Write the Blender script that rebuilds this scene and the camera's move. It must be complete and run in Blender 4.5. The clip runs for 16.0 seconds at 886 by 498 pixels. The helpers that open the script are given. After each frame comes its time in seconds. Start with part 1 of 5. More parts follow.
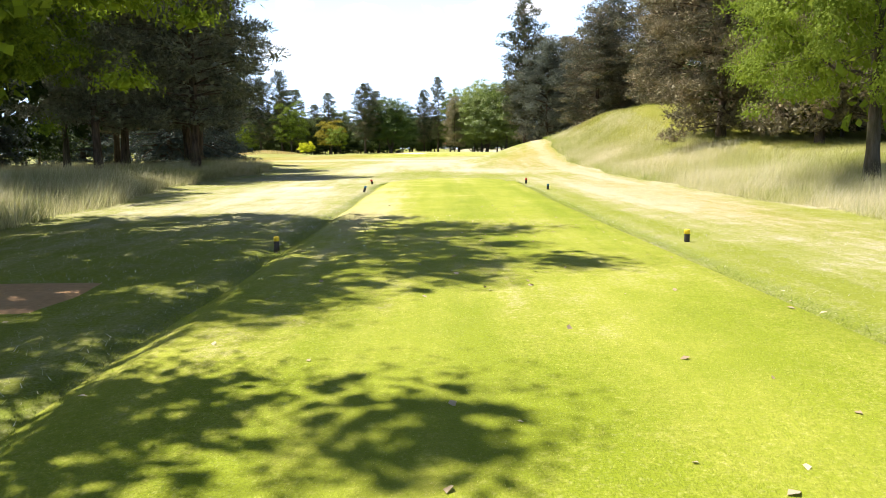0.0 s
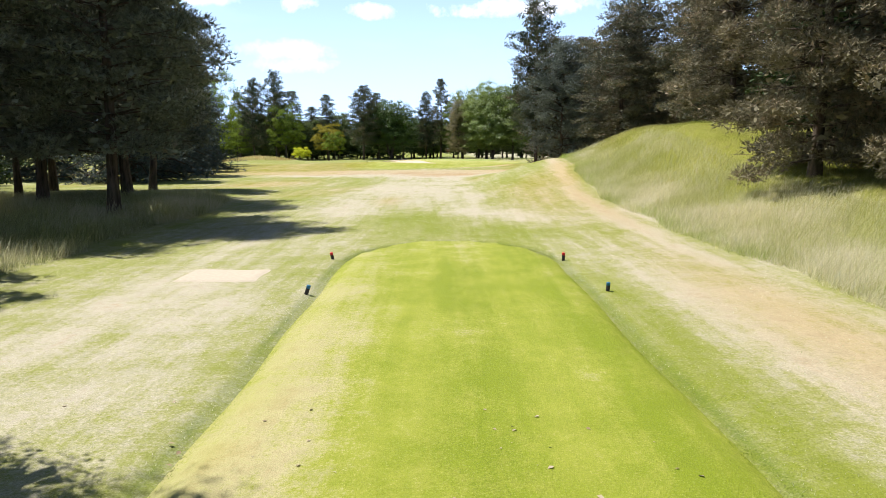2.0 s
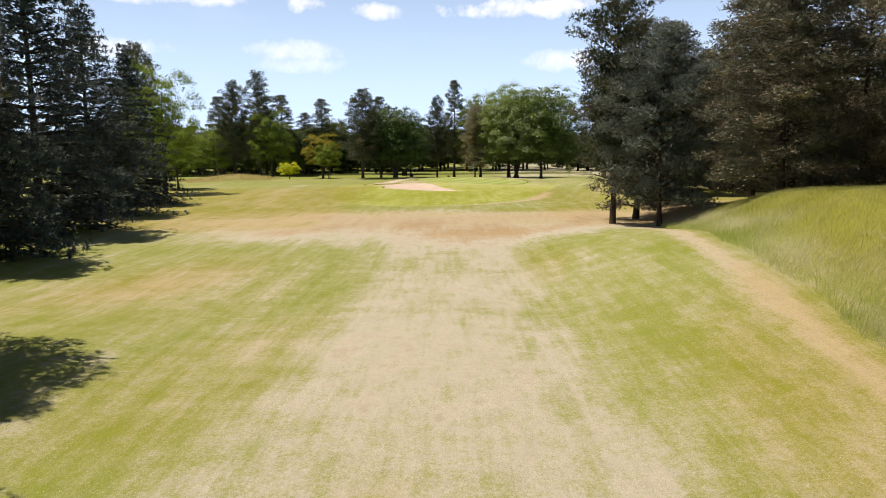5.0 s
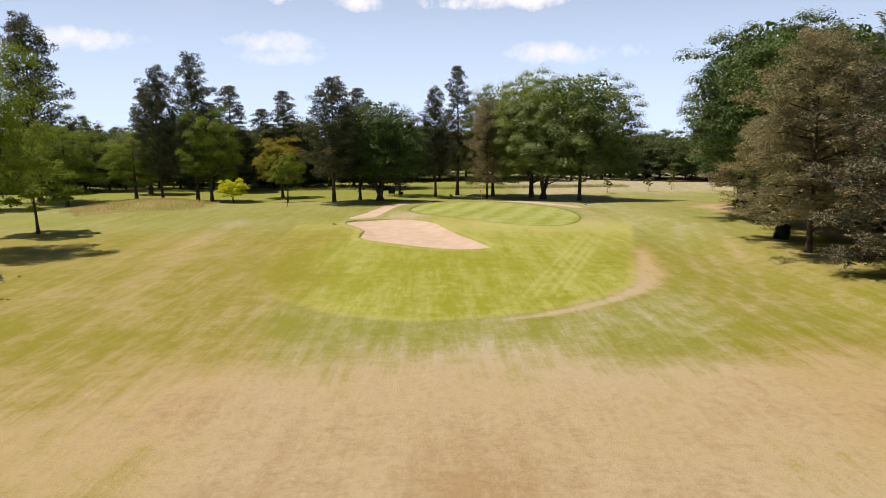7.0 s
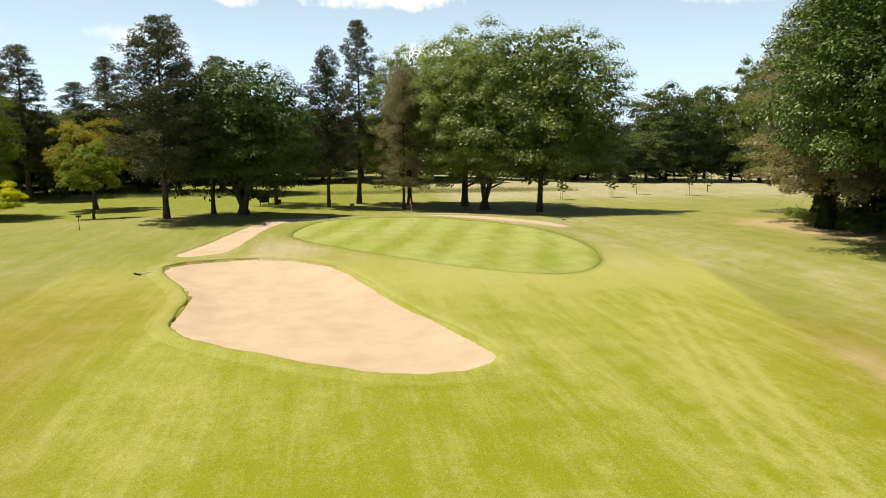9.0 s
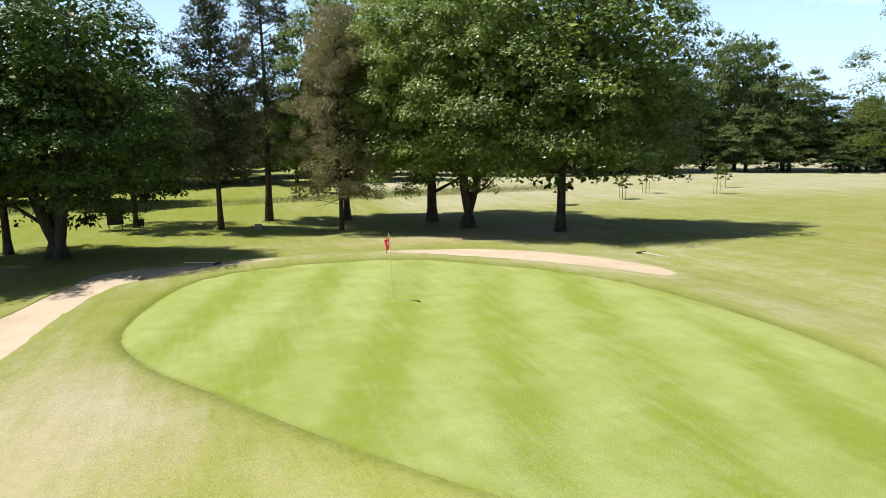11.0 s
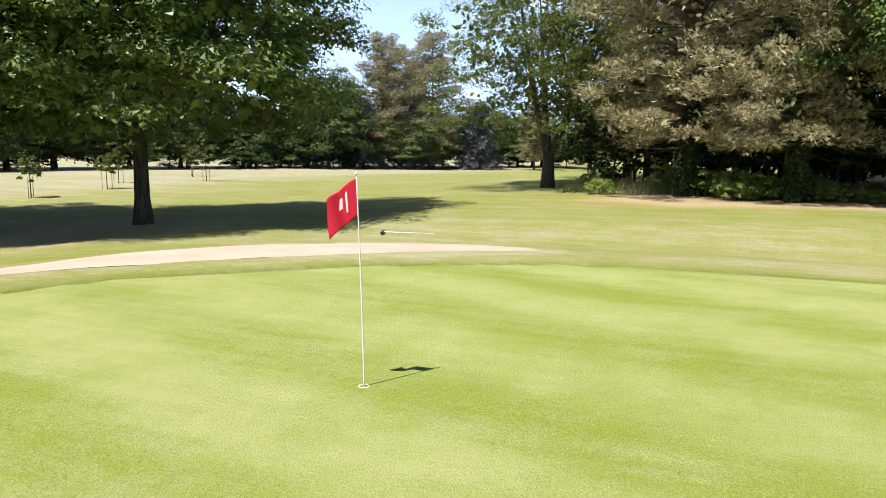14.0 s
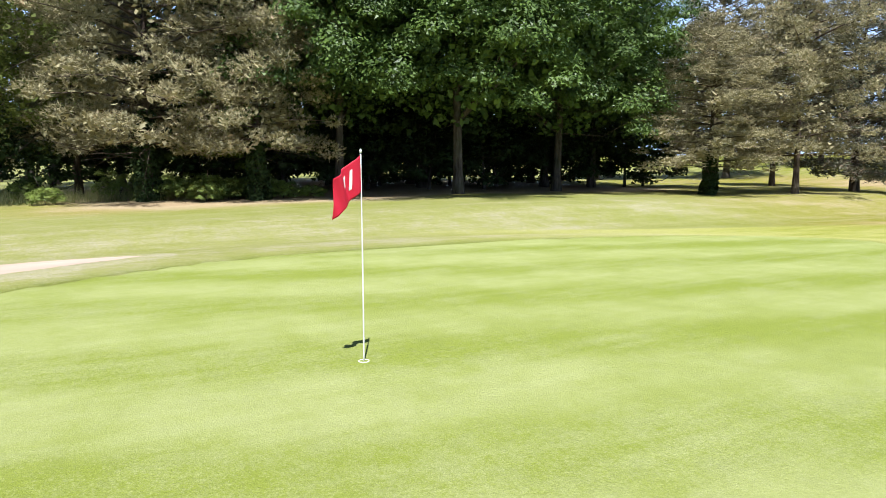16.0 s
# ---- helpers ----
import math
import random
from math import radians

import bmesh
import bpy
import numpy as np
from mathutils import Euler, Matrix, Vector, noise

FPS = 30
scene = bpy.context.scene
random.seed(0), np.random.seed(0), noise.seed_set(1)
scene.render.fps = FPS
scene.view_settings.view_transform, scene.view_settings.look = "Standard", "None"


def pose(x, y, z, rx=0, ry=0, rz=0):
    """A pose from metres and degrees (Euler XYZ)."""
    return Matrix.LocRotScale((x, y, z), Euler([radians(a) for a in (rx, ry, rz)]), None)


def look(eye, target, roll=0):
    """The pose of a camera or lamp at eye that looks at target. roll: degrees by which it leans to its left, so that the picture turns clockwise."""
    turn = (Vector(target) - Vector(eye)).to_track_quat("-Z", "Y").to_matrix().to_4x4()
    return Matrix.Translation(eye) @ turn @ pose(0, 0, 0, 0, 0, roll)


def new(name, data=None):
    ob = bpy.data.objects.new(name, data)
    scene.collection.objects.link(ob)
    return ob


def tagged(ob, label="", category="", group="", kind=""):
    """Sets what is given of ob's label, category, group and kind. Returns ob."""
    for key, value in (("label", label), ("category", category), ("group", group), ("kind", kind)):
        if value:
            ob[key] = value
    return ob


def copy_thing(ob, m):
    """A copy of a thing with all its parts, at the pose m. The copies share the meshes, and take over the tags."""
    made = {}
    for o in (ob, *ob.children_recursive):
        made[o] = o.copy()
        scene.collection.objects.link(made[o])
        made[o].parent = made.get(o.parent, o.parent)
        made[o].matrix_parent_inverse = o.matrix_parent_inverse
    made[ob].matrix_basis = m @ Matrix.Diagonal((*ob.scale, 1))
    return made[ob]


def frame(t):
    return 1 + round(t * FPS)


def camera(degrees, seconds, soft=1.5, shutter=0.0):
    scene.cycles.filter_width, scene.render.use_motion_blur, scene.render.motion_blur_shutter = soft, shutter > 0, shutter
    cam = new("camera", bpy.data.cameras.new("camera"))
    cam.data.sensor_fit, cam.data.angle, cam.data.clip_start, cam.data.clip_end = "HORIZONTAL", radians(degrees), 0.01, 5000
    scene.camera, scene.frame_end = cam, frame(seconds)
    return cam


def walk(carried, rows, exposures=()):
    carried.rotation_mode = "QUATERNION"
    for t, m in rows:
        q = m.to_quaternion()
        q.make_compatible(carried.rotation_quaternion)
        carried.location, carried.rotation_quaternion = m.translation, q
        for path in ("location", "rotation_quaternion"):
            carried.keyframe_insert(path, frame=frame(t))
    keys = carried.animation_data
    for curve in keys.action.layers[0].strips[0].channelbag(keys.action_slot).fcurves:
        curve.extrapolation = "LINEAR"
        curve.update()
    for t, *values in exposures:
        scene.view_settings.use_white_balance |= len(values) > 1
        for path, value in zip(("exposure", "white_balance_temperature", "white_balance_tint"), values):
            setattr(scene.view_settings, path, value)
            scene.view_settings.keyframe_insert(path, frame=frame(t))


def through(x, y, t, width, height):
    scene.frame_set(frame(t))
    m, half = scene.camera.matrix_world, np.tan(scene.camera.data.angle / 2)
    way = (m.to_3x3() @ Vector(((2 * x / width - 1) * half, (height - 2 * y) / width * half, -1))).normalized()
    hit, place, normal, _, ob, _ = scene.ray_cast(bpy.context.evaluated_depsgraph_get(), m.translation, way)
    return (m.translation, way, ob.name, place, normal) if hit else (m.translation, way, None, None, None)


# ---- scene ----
cam = camera(64.3, 16.0, soft=0.8, shutter=0.03)
PATH = [
    (0, (0.656, -1.196, 1.323), (0.661, 0.784, 1.038), -0.8),
    (0.5, (0.686, 0.621, 1.666), (0.691, 2.601, 1.379), -0.6),
    (1, (0.731, 2.754, 2.017), (0.735, 4.733, 1.729), -0.5),
    (1.5, (0.838, 5.198, 2.384), (0.838, 7.177, 2.097), -0.5),
    (2, (0.891, 7.633, 2.718), (0.888, 9.613, 2.432), -0.4),
    (2.5, (0.892, 10.365, 2.791), (0.887, 12.345, 2.507), -0.4),
    (3, (0.841, 13.277, 2.7), (0.834, 15.257, 2.416), -0.4),
    (3.5, (0.721, 16.537, 2.66), (0.71, 18.517, 2.377), -0.5),
    (4, (0.495, 21.361, 3.145), (0.48, 23.34, 2.86), -0.6),
    (4.5, (0.018, 26.616, 4.279), (-0.004, 28.595, 3.996), -0.5),
    (7, (-3.51, 68.886, 7.823), (-3.483, 70.862, 7.516), -0.6),
    (7.5, (-4.157, 77.451, 7.344), (-4.051, 79.426, 7.041), -0.6),
    (8, (-4.419, 85.354, 6.928), (-4.237, 87.323, 6.626), -0.5),
    (8.5, (-4.565, 92.803, 6.566), (-4.29, 94.76, 6.261), -0.4),
    (9, (-4.447, 99.767, 6.306), (-4.095, 101.711, 5.998), -0.2),
    (11.5, (-3.1, 129.757, 5.073), (-2.329, 131.57, 4.732), -0.8),
    (12, (-3.68, 133.602, 4.347), (-2.662, 135.291, 4.016), -0.3),
    (12.5, (-3.641, 136.672, 3.966), (-2.369, 138.18, 3.635), 0.2),
    (13, (-3.817, 139.109, 3.578), (-2.339, 140.417, 3.252), 0.4),
    (13.5, (-4.047, 141.244, 3.137), (-2.354, 142.261, 2.821), 0.9),
    (14, (-4.302, 143.118, 2.777), (-2.443, 143.79, 2.475), 1.0),
    (14.5, (-4.443, 144.662, 2.545), (-2.48, 144.92, 2.26), 1.0),
    (15, (-4.683, 146.096, 2.435), (-2.71, 145.917, 2.164), 0.8),
    (15.5, (-4.794, 147.702, 2.391), (-2.918, 147.057, 2.133), 0.7),
    (16, (-4.574, 149.189, 2.348), (-2.883, 148.148, 2.106), 0.6),
]
walk(cam, [(t, look(eye, target, roll)) for t, eye, target, roll in PATH],
     exposures=[(0, 1.24, 6750, 10), (1.0, 1.03, 6500, 10), (2.5, 0.64, 6050, 10), (3.5, 0.53, 5750, 7), (4.5, 0.38, 6550, 11), (7.0, 0.14, 7350, 16), (8.0, 0.26, 7550, 8), (9.0, 0.38, 7900, 3), (11.5, 0.62, 6300, 2), (12.0, 0.65, 6400, 6), (13.0, 0.72, 6400, 9), (14.5, 0.78, 6100, 13), (16, 0.87, 5800, 13)])

# ---- world, sun ----
SUN_EL, SUN_AZ = radians(63.5), radians(-60)      # azimuth from +Y towards +X
world = bpy.data.worlds.new("sky_world")
scene.world = world
world.use_nodes = True
wn, wl = world.node_tree.nodes, world.node_tree.links
wn.clear()
sky = wn.new("ShaderNodeTexSky")
sky.sky_type, sky.sun_disc = "NISHITA", False
sky.sun_elevation, sky.sun_rotation = SUN_EL, SUN_AZ
sky.air_density, sky.dust_density, sky.ozone_density = 1.1, 0.05, 1.2
coord = wn.new("ShaderNodeTexCoord")
# thin summer clouds: direction divided by its height, so that they lie on a layer
sep = wn.new("ShaderNodeSeparateXYZ")
wl.new(coord.outputs["Generated"], sep.inputs[0])
up = wn.new("ShaderNodeMath"); up.operation = "MAXIMUM"; up.inputs[1].default_value = 0.04
wl.new(sep.outputs["Z"], up.inputs[0])
lift = wn.new("ShaderNodeMath"); lift.operation = "ADD"; lift.inputs[1].default_value = 0.12
wl.new(up.outputs[0], lift.inputs[0])
div = wn.new("ShaderNodeVectorMath"); div.operation = "DIVIDE"
comb = wn.new("ShaderNodeCombineXYZ")
for k in range(3):
    wl.new(lift.outputs[0], comb.inputs[k])
wl.new(coord.outputs["Generated"], div.inputs[0]); wl.new(comb.outputs[0], div.inputs[1])
def w_math(op, a, b=0.0):
    n = wn.new("ShaderNodeMath")
    n.operation = op
    for i, v in enumerate((a, b)):
        if isinstance(v, (int, float)):
            n.inputs[i].default_value = v
        else:
            wl.new(v, n.inputs[i])
    return n.outputs[0]


def w_range(v, lo, hi, a, b):
    n = wn.new("ShaderNodeMapRange")
    for key, k in (("From Min", lo), ("From Max", hi), ("To Min", a), ("To Max", b)):
        n.inputs[key].default_value = k
    wl.new(v, n.inputs["Value"])
    return n.outputs[0]


def w_noise(scale, detail, vec):
    n = wn.new("ShaderNodeTexNoise")
    n.inputs["Scale"].default_value, n.inputs["Detail"].default_value, n.inputs["Roughness"].default_value = scale, detail, 0.6
    wl.new(vec, n.inputs["Vector"])
    return n.outputs["Fac"]


# high thin veils overhead, and small fair-weather puffs low in the sky: azimuth, elevation, half width, half height in degrees, density
cloud = w_math("MULTIPLY", w_range(w_noise(1.7, 5.0, div.outputs[0]), 0.54, 0.78, 0.02, 0.35), w_range(sep.outputs["Z"], 0.16, 0.30, 0.10, 1.0))
ragged = w_math("ADD", w_range(w_noise(16, 4.0, coord.outputs["Generated"]), 0.3, 0.7, -1.1, 1.1), w_range(w_noise(55, 3.0, coord.outputs["Generated"]), 0.3, 0.7, -0.5, 0.5))
PUFFS = ((6.3, 10.6, 5.6, 0.75, 0.95), (10.8, 6.6, 5.2, 0.75, 0.5), (-25.5, 7.3, 5.0, 0.7, 0.55), (-12.3, 7.4, 3.2, 0.8, 0.5), (-12.0, 6.4, 3.0, 0.6, 0.4), (-11.0, 10.8, 1.7, 0.6, 0.9),
         (-5.6, 10.4, 2.0, 0.6, 0.75), (-18.5, 11.0, 2.4, 0.5, 0.7), (-24.0, 10.9, 2.6, 0.5, 0.8), (60.0, 8.0, 3.4, 0.8, 0.7), (47.0, 9.0, 4.0, 0.9, 0.4), (-40.0, 9.5, 5.0, 0.8, 0.6), (33.0, 10.5, 4.5, 0.8, 0.6), (80.0, 11.0, 5.0, 0.9, 0.6))
for az, el, wide, tall, dense in PUFFS:
    ar = radians(az)
    dot = wn.new("ShaderNodeVectorMath"); dot.operation = "DOT_PRODUCT"
    wl.new(coord.outputs["Generated"], dot.inputs[0]); dot.inputs[1].default_value = (math.cos(ar), -math.sin(ar), 0)
    ahead = wn.new("ShaderNodeVectorMath"); ahead.operation = "DOT_PRODUCT"
    wl.new(coord.outputs["Generated"], ahead.inputs[0]); ahead.inputs[1].default_value = (math.sin(ar), math.cos(ar), 0)
    u = w_math("DIVIDE", dot.outputs["Value"], radians(wide))
    v = w_math("DIVIDE", w_math("SUBTRACT", sep.outputs["Z"], math.sin(radians(el))), radians(tall))
    r = w_math("ADD", w_math("MULTIPLY", u, u), w_math("MULTIPLY", v, v))
    puff = w_math("MULTIPLY", w_range(w_math("ADD", r, ragged), -0.6, 1.3, dense, 0.0), w_math("GREATER_THAN", ahead.outputs["Value"], 0.0))
    cloud = w_math("MAXIMUM", cloud, puff)
veil = wn.new("ShaderNodeMix"); veil.data_type = "RGBA"
wl.new(w_range(sep.outputs["Z"], 0.0, 0.40, 0.9, 0.0), veil.inputs["Factor"]); wl.new(sky.outputs[0], veil.inputs["A"])
veil.inputs["B"].default_value = (17.0, 23.5, 34.5, 1)
cmix = wn.new("ShaderNodeMix"); cmix.data_type = "RGBA"
wl.new(cloud, cmix.inputs["Factor"]); wl.new(veil.outputs["Result"], cmix.inputs["A"])
cmix.inputs["B"].default_value = (27.0, 27.0, 28.0, 1)
bg = wn.new("ShaderNodeBackground"); bg.inputs["Strength"].default_value = 0.040
wo = wn.new("ShaderNodeOutputWorld")
wl.new(cmix.outputs["Result"], bg.inputs["Color"]); wl.new(bg.outputs[0], wo.inputs[0])

sun = new("sun", bpy.data.lights.new("sun", "SUN"))
sun.data.energy, sun.data.angle, sun.data.color = 5.0, radians(0.53), (1.0, 0.95, 0.86)
sun_from = Vector((math.sin(SUN_AZ) * math.cos(SUN_EL), math.cos(SUN_AZ) * math.cos(SUN_EL), math.sin(SUN_EL)))
sun.matrix_world = look(sun_from * 300, (0, 0, 0))


# ---- materials ----
class Nodes:
    """Short hand for building one node material."""
    def __init__(self, name):
        self.mat = bpy.data.materials.new(name)
        self.mat.use_nodes = True
        self.t = self.mat.node_tree
        self.t.nodes.clear()
        self.out = self.t.nodes.new("ShaderNodeOutputMaterial")

    def add(self, kind, **values):
        n = self.t.nodes.new(kind)
        for k, v in values.items():
            n.inputs[k.replace("_", " ")].default_value = v
        return n

    def link(self, a, b):
        self.t.links.new(a, b)

    def pos(self):
        return self.add("ShaderNodeNewGeometry").outputs["Position"]

    def noise(self, scale, detail=3.0, rough=0.55, vec=None, stretch=None):
        n = self.add("ShaderNodeTexNoise", Scale=scale, Detail=detail, Roughness=rough)
        v = vec or self.pos()
        if stretch:
            m = self.add("ShaderNodeMapping", Scale=stretch)
            self.link(v, m.inputs[0])
            v = m.outputs[0]
        self.link(v, n.inputs["Vector"])
        return n.outputs["Fac"]

    def ramp(self, fac, lo, hi, a=0.0, b=1.0):
        n = self.add("ShaderNodeMapRange", From_Min=lo, From_Max=hi, To_Min=a, To_Max=b)
        self.link(fac, n.inputs["Value"])
        return n.outputs[0]

    def mix(self, fac, a, b):
        n = self.t.nodes.new("ShaderNodeMix")
        n.data_type = "RGBA"
        for key, v in (("Factor", fac), ("A", a), ("B", b)):
            if isinstance(v, (int, float)):
                n.inputs[key].default_value = v
            elif isinstance(v, tuple):
                n.inputs[key].default_value = (*v, 1) if len(v) == 3 else v
            else:
                self.link(v, n.inputs[key])
        return n.outputs["Result"]

    def math(self, op, a, b=0.0):
        n = self.t.nodes.new("ShaderNodeMath")
        n.operation = op
        for i, v in enumerate((a, b)):
            if isinstance(v, (int, float)):
                n.inputs[i].default_value = v
            else:
                self.link(v, n.inputs[i])
        return n.outputs[0]

    def attr(self, name):
        n = self.t.nodes.new("ShaderNodeAttribute")
        n.attribute_name = name
        return n.outputs["Fac"]

    def bump(self, height, strength=0.3, dist=0.02):
        n = self.add("ShaderNodeBump", Strength=strength, Distance=dist)
        self.link(height, n.inputs["Height"])
        return n.outputs[0]

    def surface(self, color, rough=0.8, normal=None, metal=0.0, spec=0.3):
        n = self.add("ShaderNodeBsdfPrincipled", Roughness=rough, Metallic=metal)
        n.inputs["Specular IOR Level"].default_value = spec
        if isinstance(color, tuple):
            n.inputs["Base Color"].default_value = (*color, 1)
        else:
            self.link(color, n.inputs["Base Color"])
        if normal:
            self.link(normal, n.inputs["Normal"])
        self.link(n.outputs[0], self.out.inputs[0])
        return self.mat


def turf(name, lush, olive, straw, fine=1.0, stripes=None):
    """Grass seen from some metres: tones mixed by the zone attributes and by noise at several scales."""
    m = Nodes(name)
    d = m.attr("dry")
    big = m.noise(0.13, 4, 0.6)
    mid = m.noise(0.9, 4, 0.65)
    patch = m.noise(3.2, 4, 0.65)
    small = m.noise(11.0 * fine, 4, 0.7)
    blade = m.noise(60.0 * fine, 3, 0.7)
    streak = m.noise(0.9, 3, 0.6, stretch=(1.0, 0.14, 1.0))
    lane = m.noise(2.6, 3, 0.6, stretch=(1.0, 0.06, 1.0))
    swath = m.noise(5.5, 3, 0.65, stretch=(1.0, 0.10, 1.0))
    fleck = m.noise(27.0 * fine, 3, 0.75)
    away = m.add("ShaderNodeSeparateXYZ")
    m.link(m.pos(), away.inputs[0])
    worn = m.ramp(away.outputs["Y"], 97, 120, 1.0, 0.62)      # the fairway is patchier than the green's surrounds
    for n, amount in ((big, 0.16), (mid, 0.18), (streak, 0.17), (lane, 0.12), (swath, 0.10), (patch, 0.15), (small, 0.17), (fleck, 0.19)):
        d = m.math("ADD", d, m.math("MULTIPLY", m.ramp(n, 0.3, 0.7, -amount, amount), worn))
    c = m.mix(m.ramp(d, 0.05, 0.5), lush, olive)
    c = m.mix(m.ramp(d, 0.45, 0.95), c, straw)
    c = m.mix(m.ramp(d, 0.95, 1.7), c, (0.385, 0.262, 0.140))
    c = m.mix(m.attr("fresh"), c, m.mix(m.ramp(d, -0.05, 0.40), (0.238, 0.262, 0.012), (0.400, 0.395, 0.115)))
    c = m.mix(m.attr("golden"), c, m.mix(m.ramp(d, 1.0, 1.55), m.mix(m.ramp(d, 0.15, 0.9), (0.225, 0.200, 0.016), (0.430, 0.318, 0.165)), (0.335, 0.232, 0.130)))
    c = m.mix(m.math("MULTIPLY", m.attr("collar"), m.ramp(patch, 0.3, 0.7, 0.6, 1.0)), c, (0.090, 0.140, 0.012))
    c = m.mix(m.ramp(blade, 0.42, 0.70, 0.0, 0.75), c, m.mix(0.6, c, (0.03, 0.045, 0.006)))
    c = m.mix(m.ramp(fleck, 0.55, 0.75, 0.0, 0.45), c, m.mix(0.4, c, (0.62, 0.60, 0.36)))
    c = m.mix(m.ramp(patch, 0.45, 0.8, 0.0, 0.35), c, m.mix(0.5, c, (0.06, 0.09, 0.012)))
    if stripes:
        c = m.mix(m.math("MULTIPLY", m.math("MULTIPLY", m.attr("stripe"), m.ramp(mid, 0.35, 0.65, 0.5, 1.0)), stripes), c, olive)
    h = m.math("ADD", m.math("MULTIPLY", blade, 0.6), small)
    return m.surface(c, 0.8, m.bump(h, 0.7, 0.03), spec=0.12)


GROUND = turf("ground_turf", (0.200, 0.224, 0.028), (0.290, 0.284, 0.106), (0.465, 0.410, 0.325))
TEE = turf("tee_turf", (0.195, 0.240, 0.014), (0.300, 0.315, 0.045), (0.46, 0.40, 0.22), 1.4, 0.40)
GREEN = turf("green_turf", (0.238, 0.284, 0.042), (0.370, 0.396, 0.160), (0.42, 0.42, 0.22), 1.8, 0.58)


def sand_mat():
    m = Nodes("bunker_sand")
    n = m.noise(0.7, 5, 0.6)
    g = m.noise(60, 3, 0.7)
    rake = m.noise(3.0, 3, 0.6, stretch=(1, 6, 1))
    c = m.mix(m.ramp(n, 0.3, 0.7), (0.45, 0.345, 0.272), (0.555, 0.440, 0.352))
    c = m.mix(m.ramp(g, 0.3, 0.75, 0, 0.35), c, (0.33, 0.245, 0.175))
    return m.surface(c, 0.95, m.bump(m.math("ADD", g, m.math("MULTIPLY", rake, 2.0)), 0.4, 0.02), spec=0.1)


SAND = sand_mat()


def leaf_mat(name, dark, light, through=0.35, odd=None, odd_share=0.1, rough=0.6, gloss=0.10):
    """Foliage: tone varies leaf by leaf, tree by tree and in patches; some light passes through."""
    m = Nodes(name)
    geo = m.add("ShaderNodeNewGeometry")
    info = m.add("ShaderNodeObjectInfo")
    patch = m.noise(0.55, 3, 0.6)
    f = m.math("ADD", m.math("MULTIPLY", geo.outputs["Random Per Island"], 0.42), m.ramp(patch, 0.3, 0.7, -0.12, 0.5))
    f = m.math("ADD", f, m.math("MULTIPLY", info.outputs["Random"], 0.15))
    c = m.mix(f, dark, light)
    if odd:
        c = m.mix(m.ramp(m.math("ADD", m.math("MULTIPLY", geo.outputs["Random Per Island"], 0.3), patch), 0.95 - odd_share, 1.0 - odd_share, 0, 0.8), c, odd)
    p = m.add("ShaderNodeBsdfPrincipled", Roughness=rough)
    p.inputs["Specular IOR Level"].default_value = gloss
    m.link(c, p.inputs["Base Color"])
    tr = m.add("ShaderNodeBsdfTranslucent")
    m.link(m.mix(0.5, c, light), tr.inputs["Color"])
    mx = m.add("ShaderNodeMixShader")
    mx.inputs[0].default_value = through
    m.link(p.outputs[0], mx.inputs[1]); m.link(tr.outputs[0], mx.inputs[2])
    m.link(mx.outputs[0], m.out.inputs[0])
    return m.mat


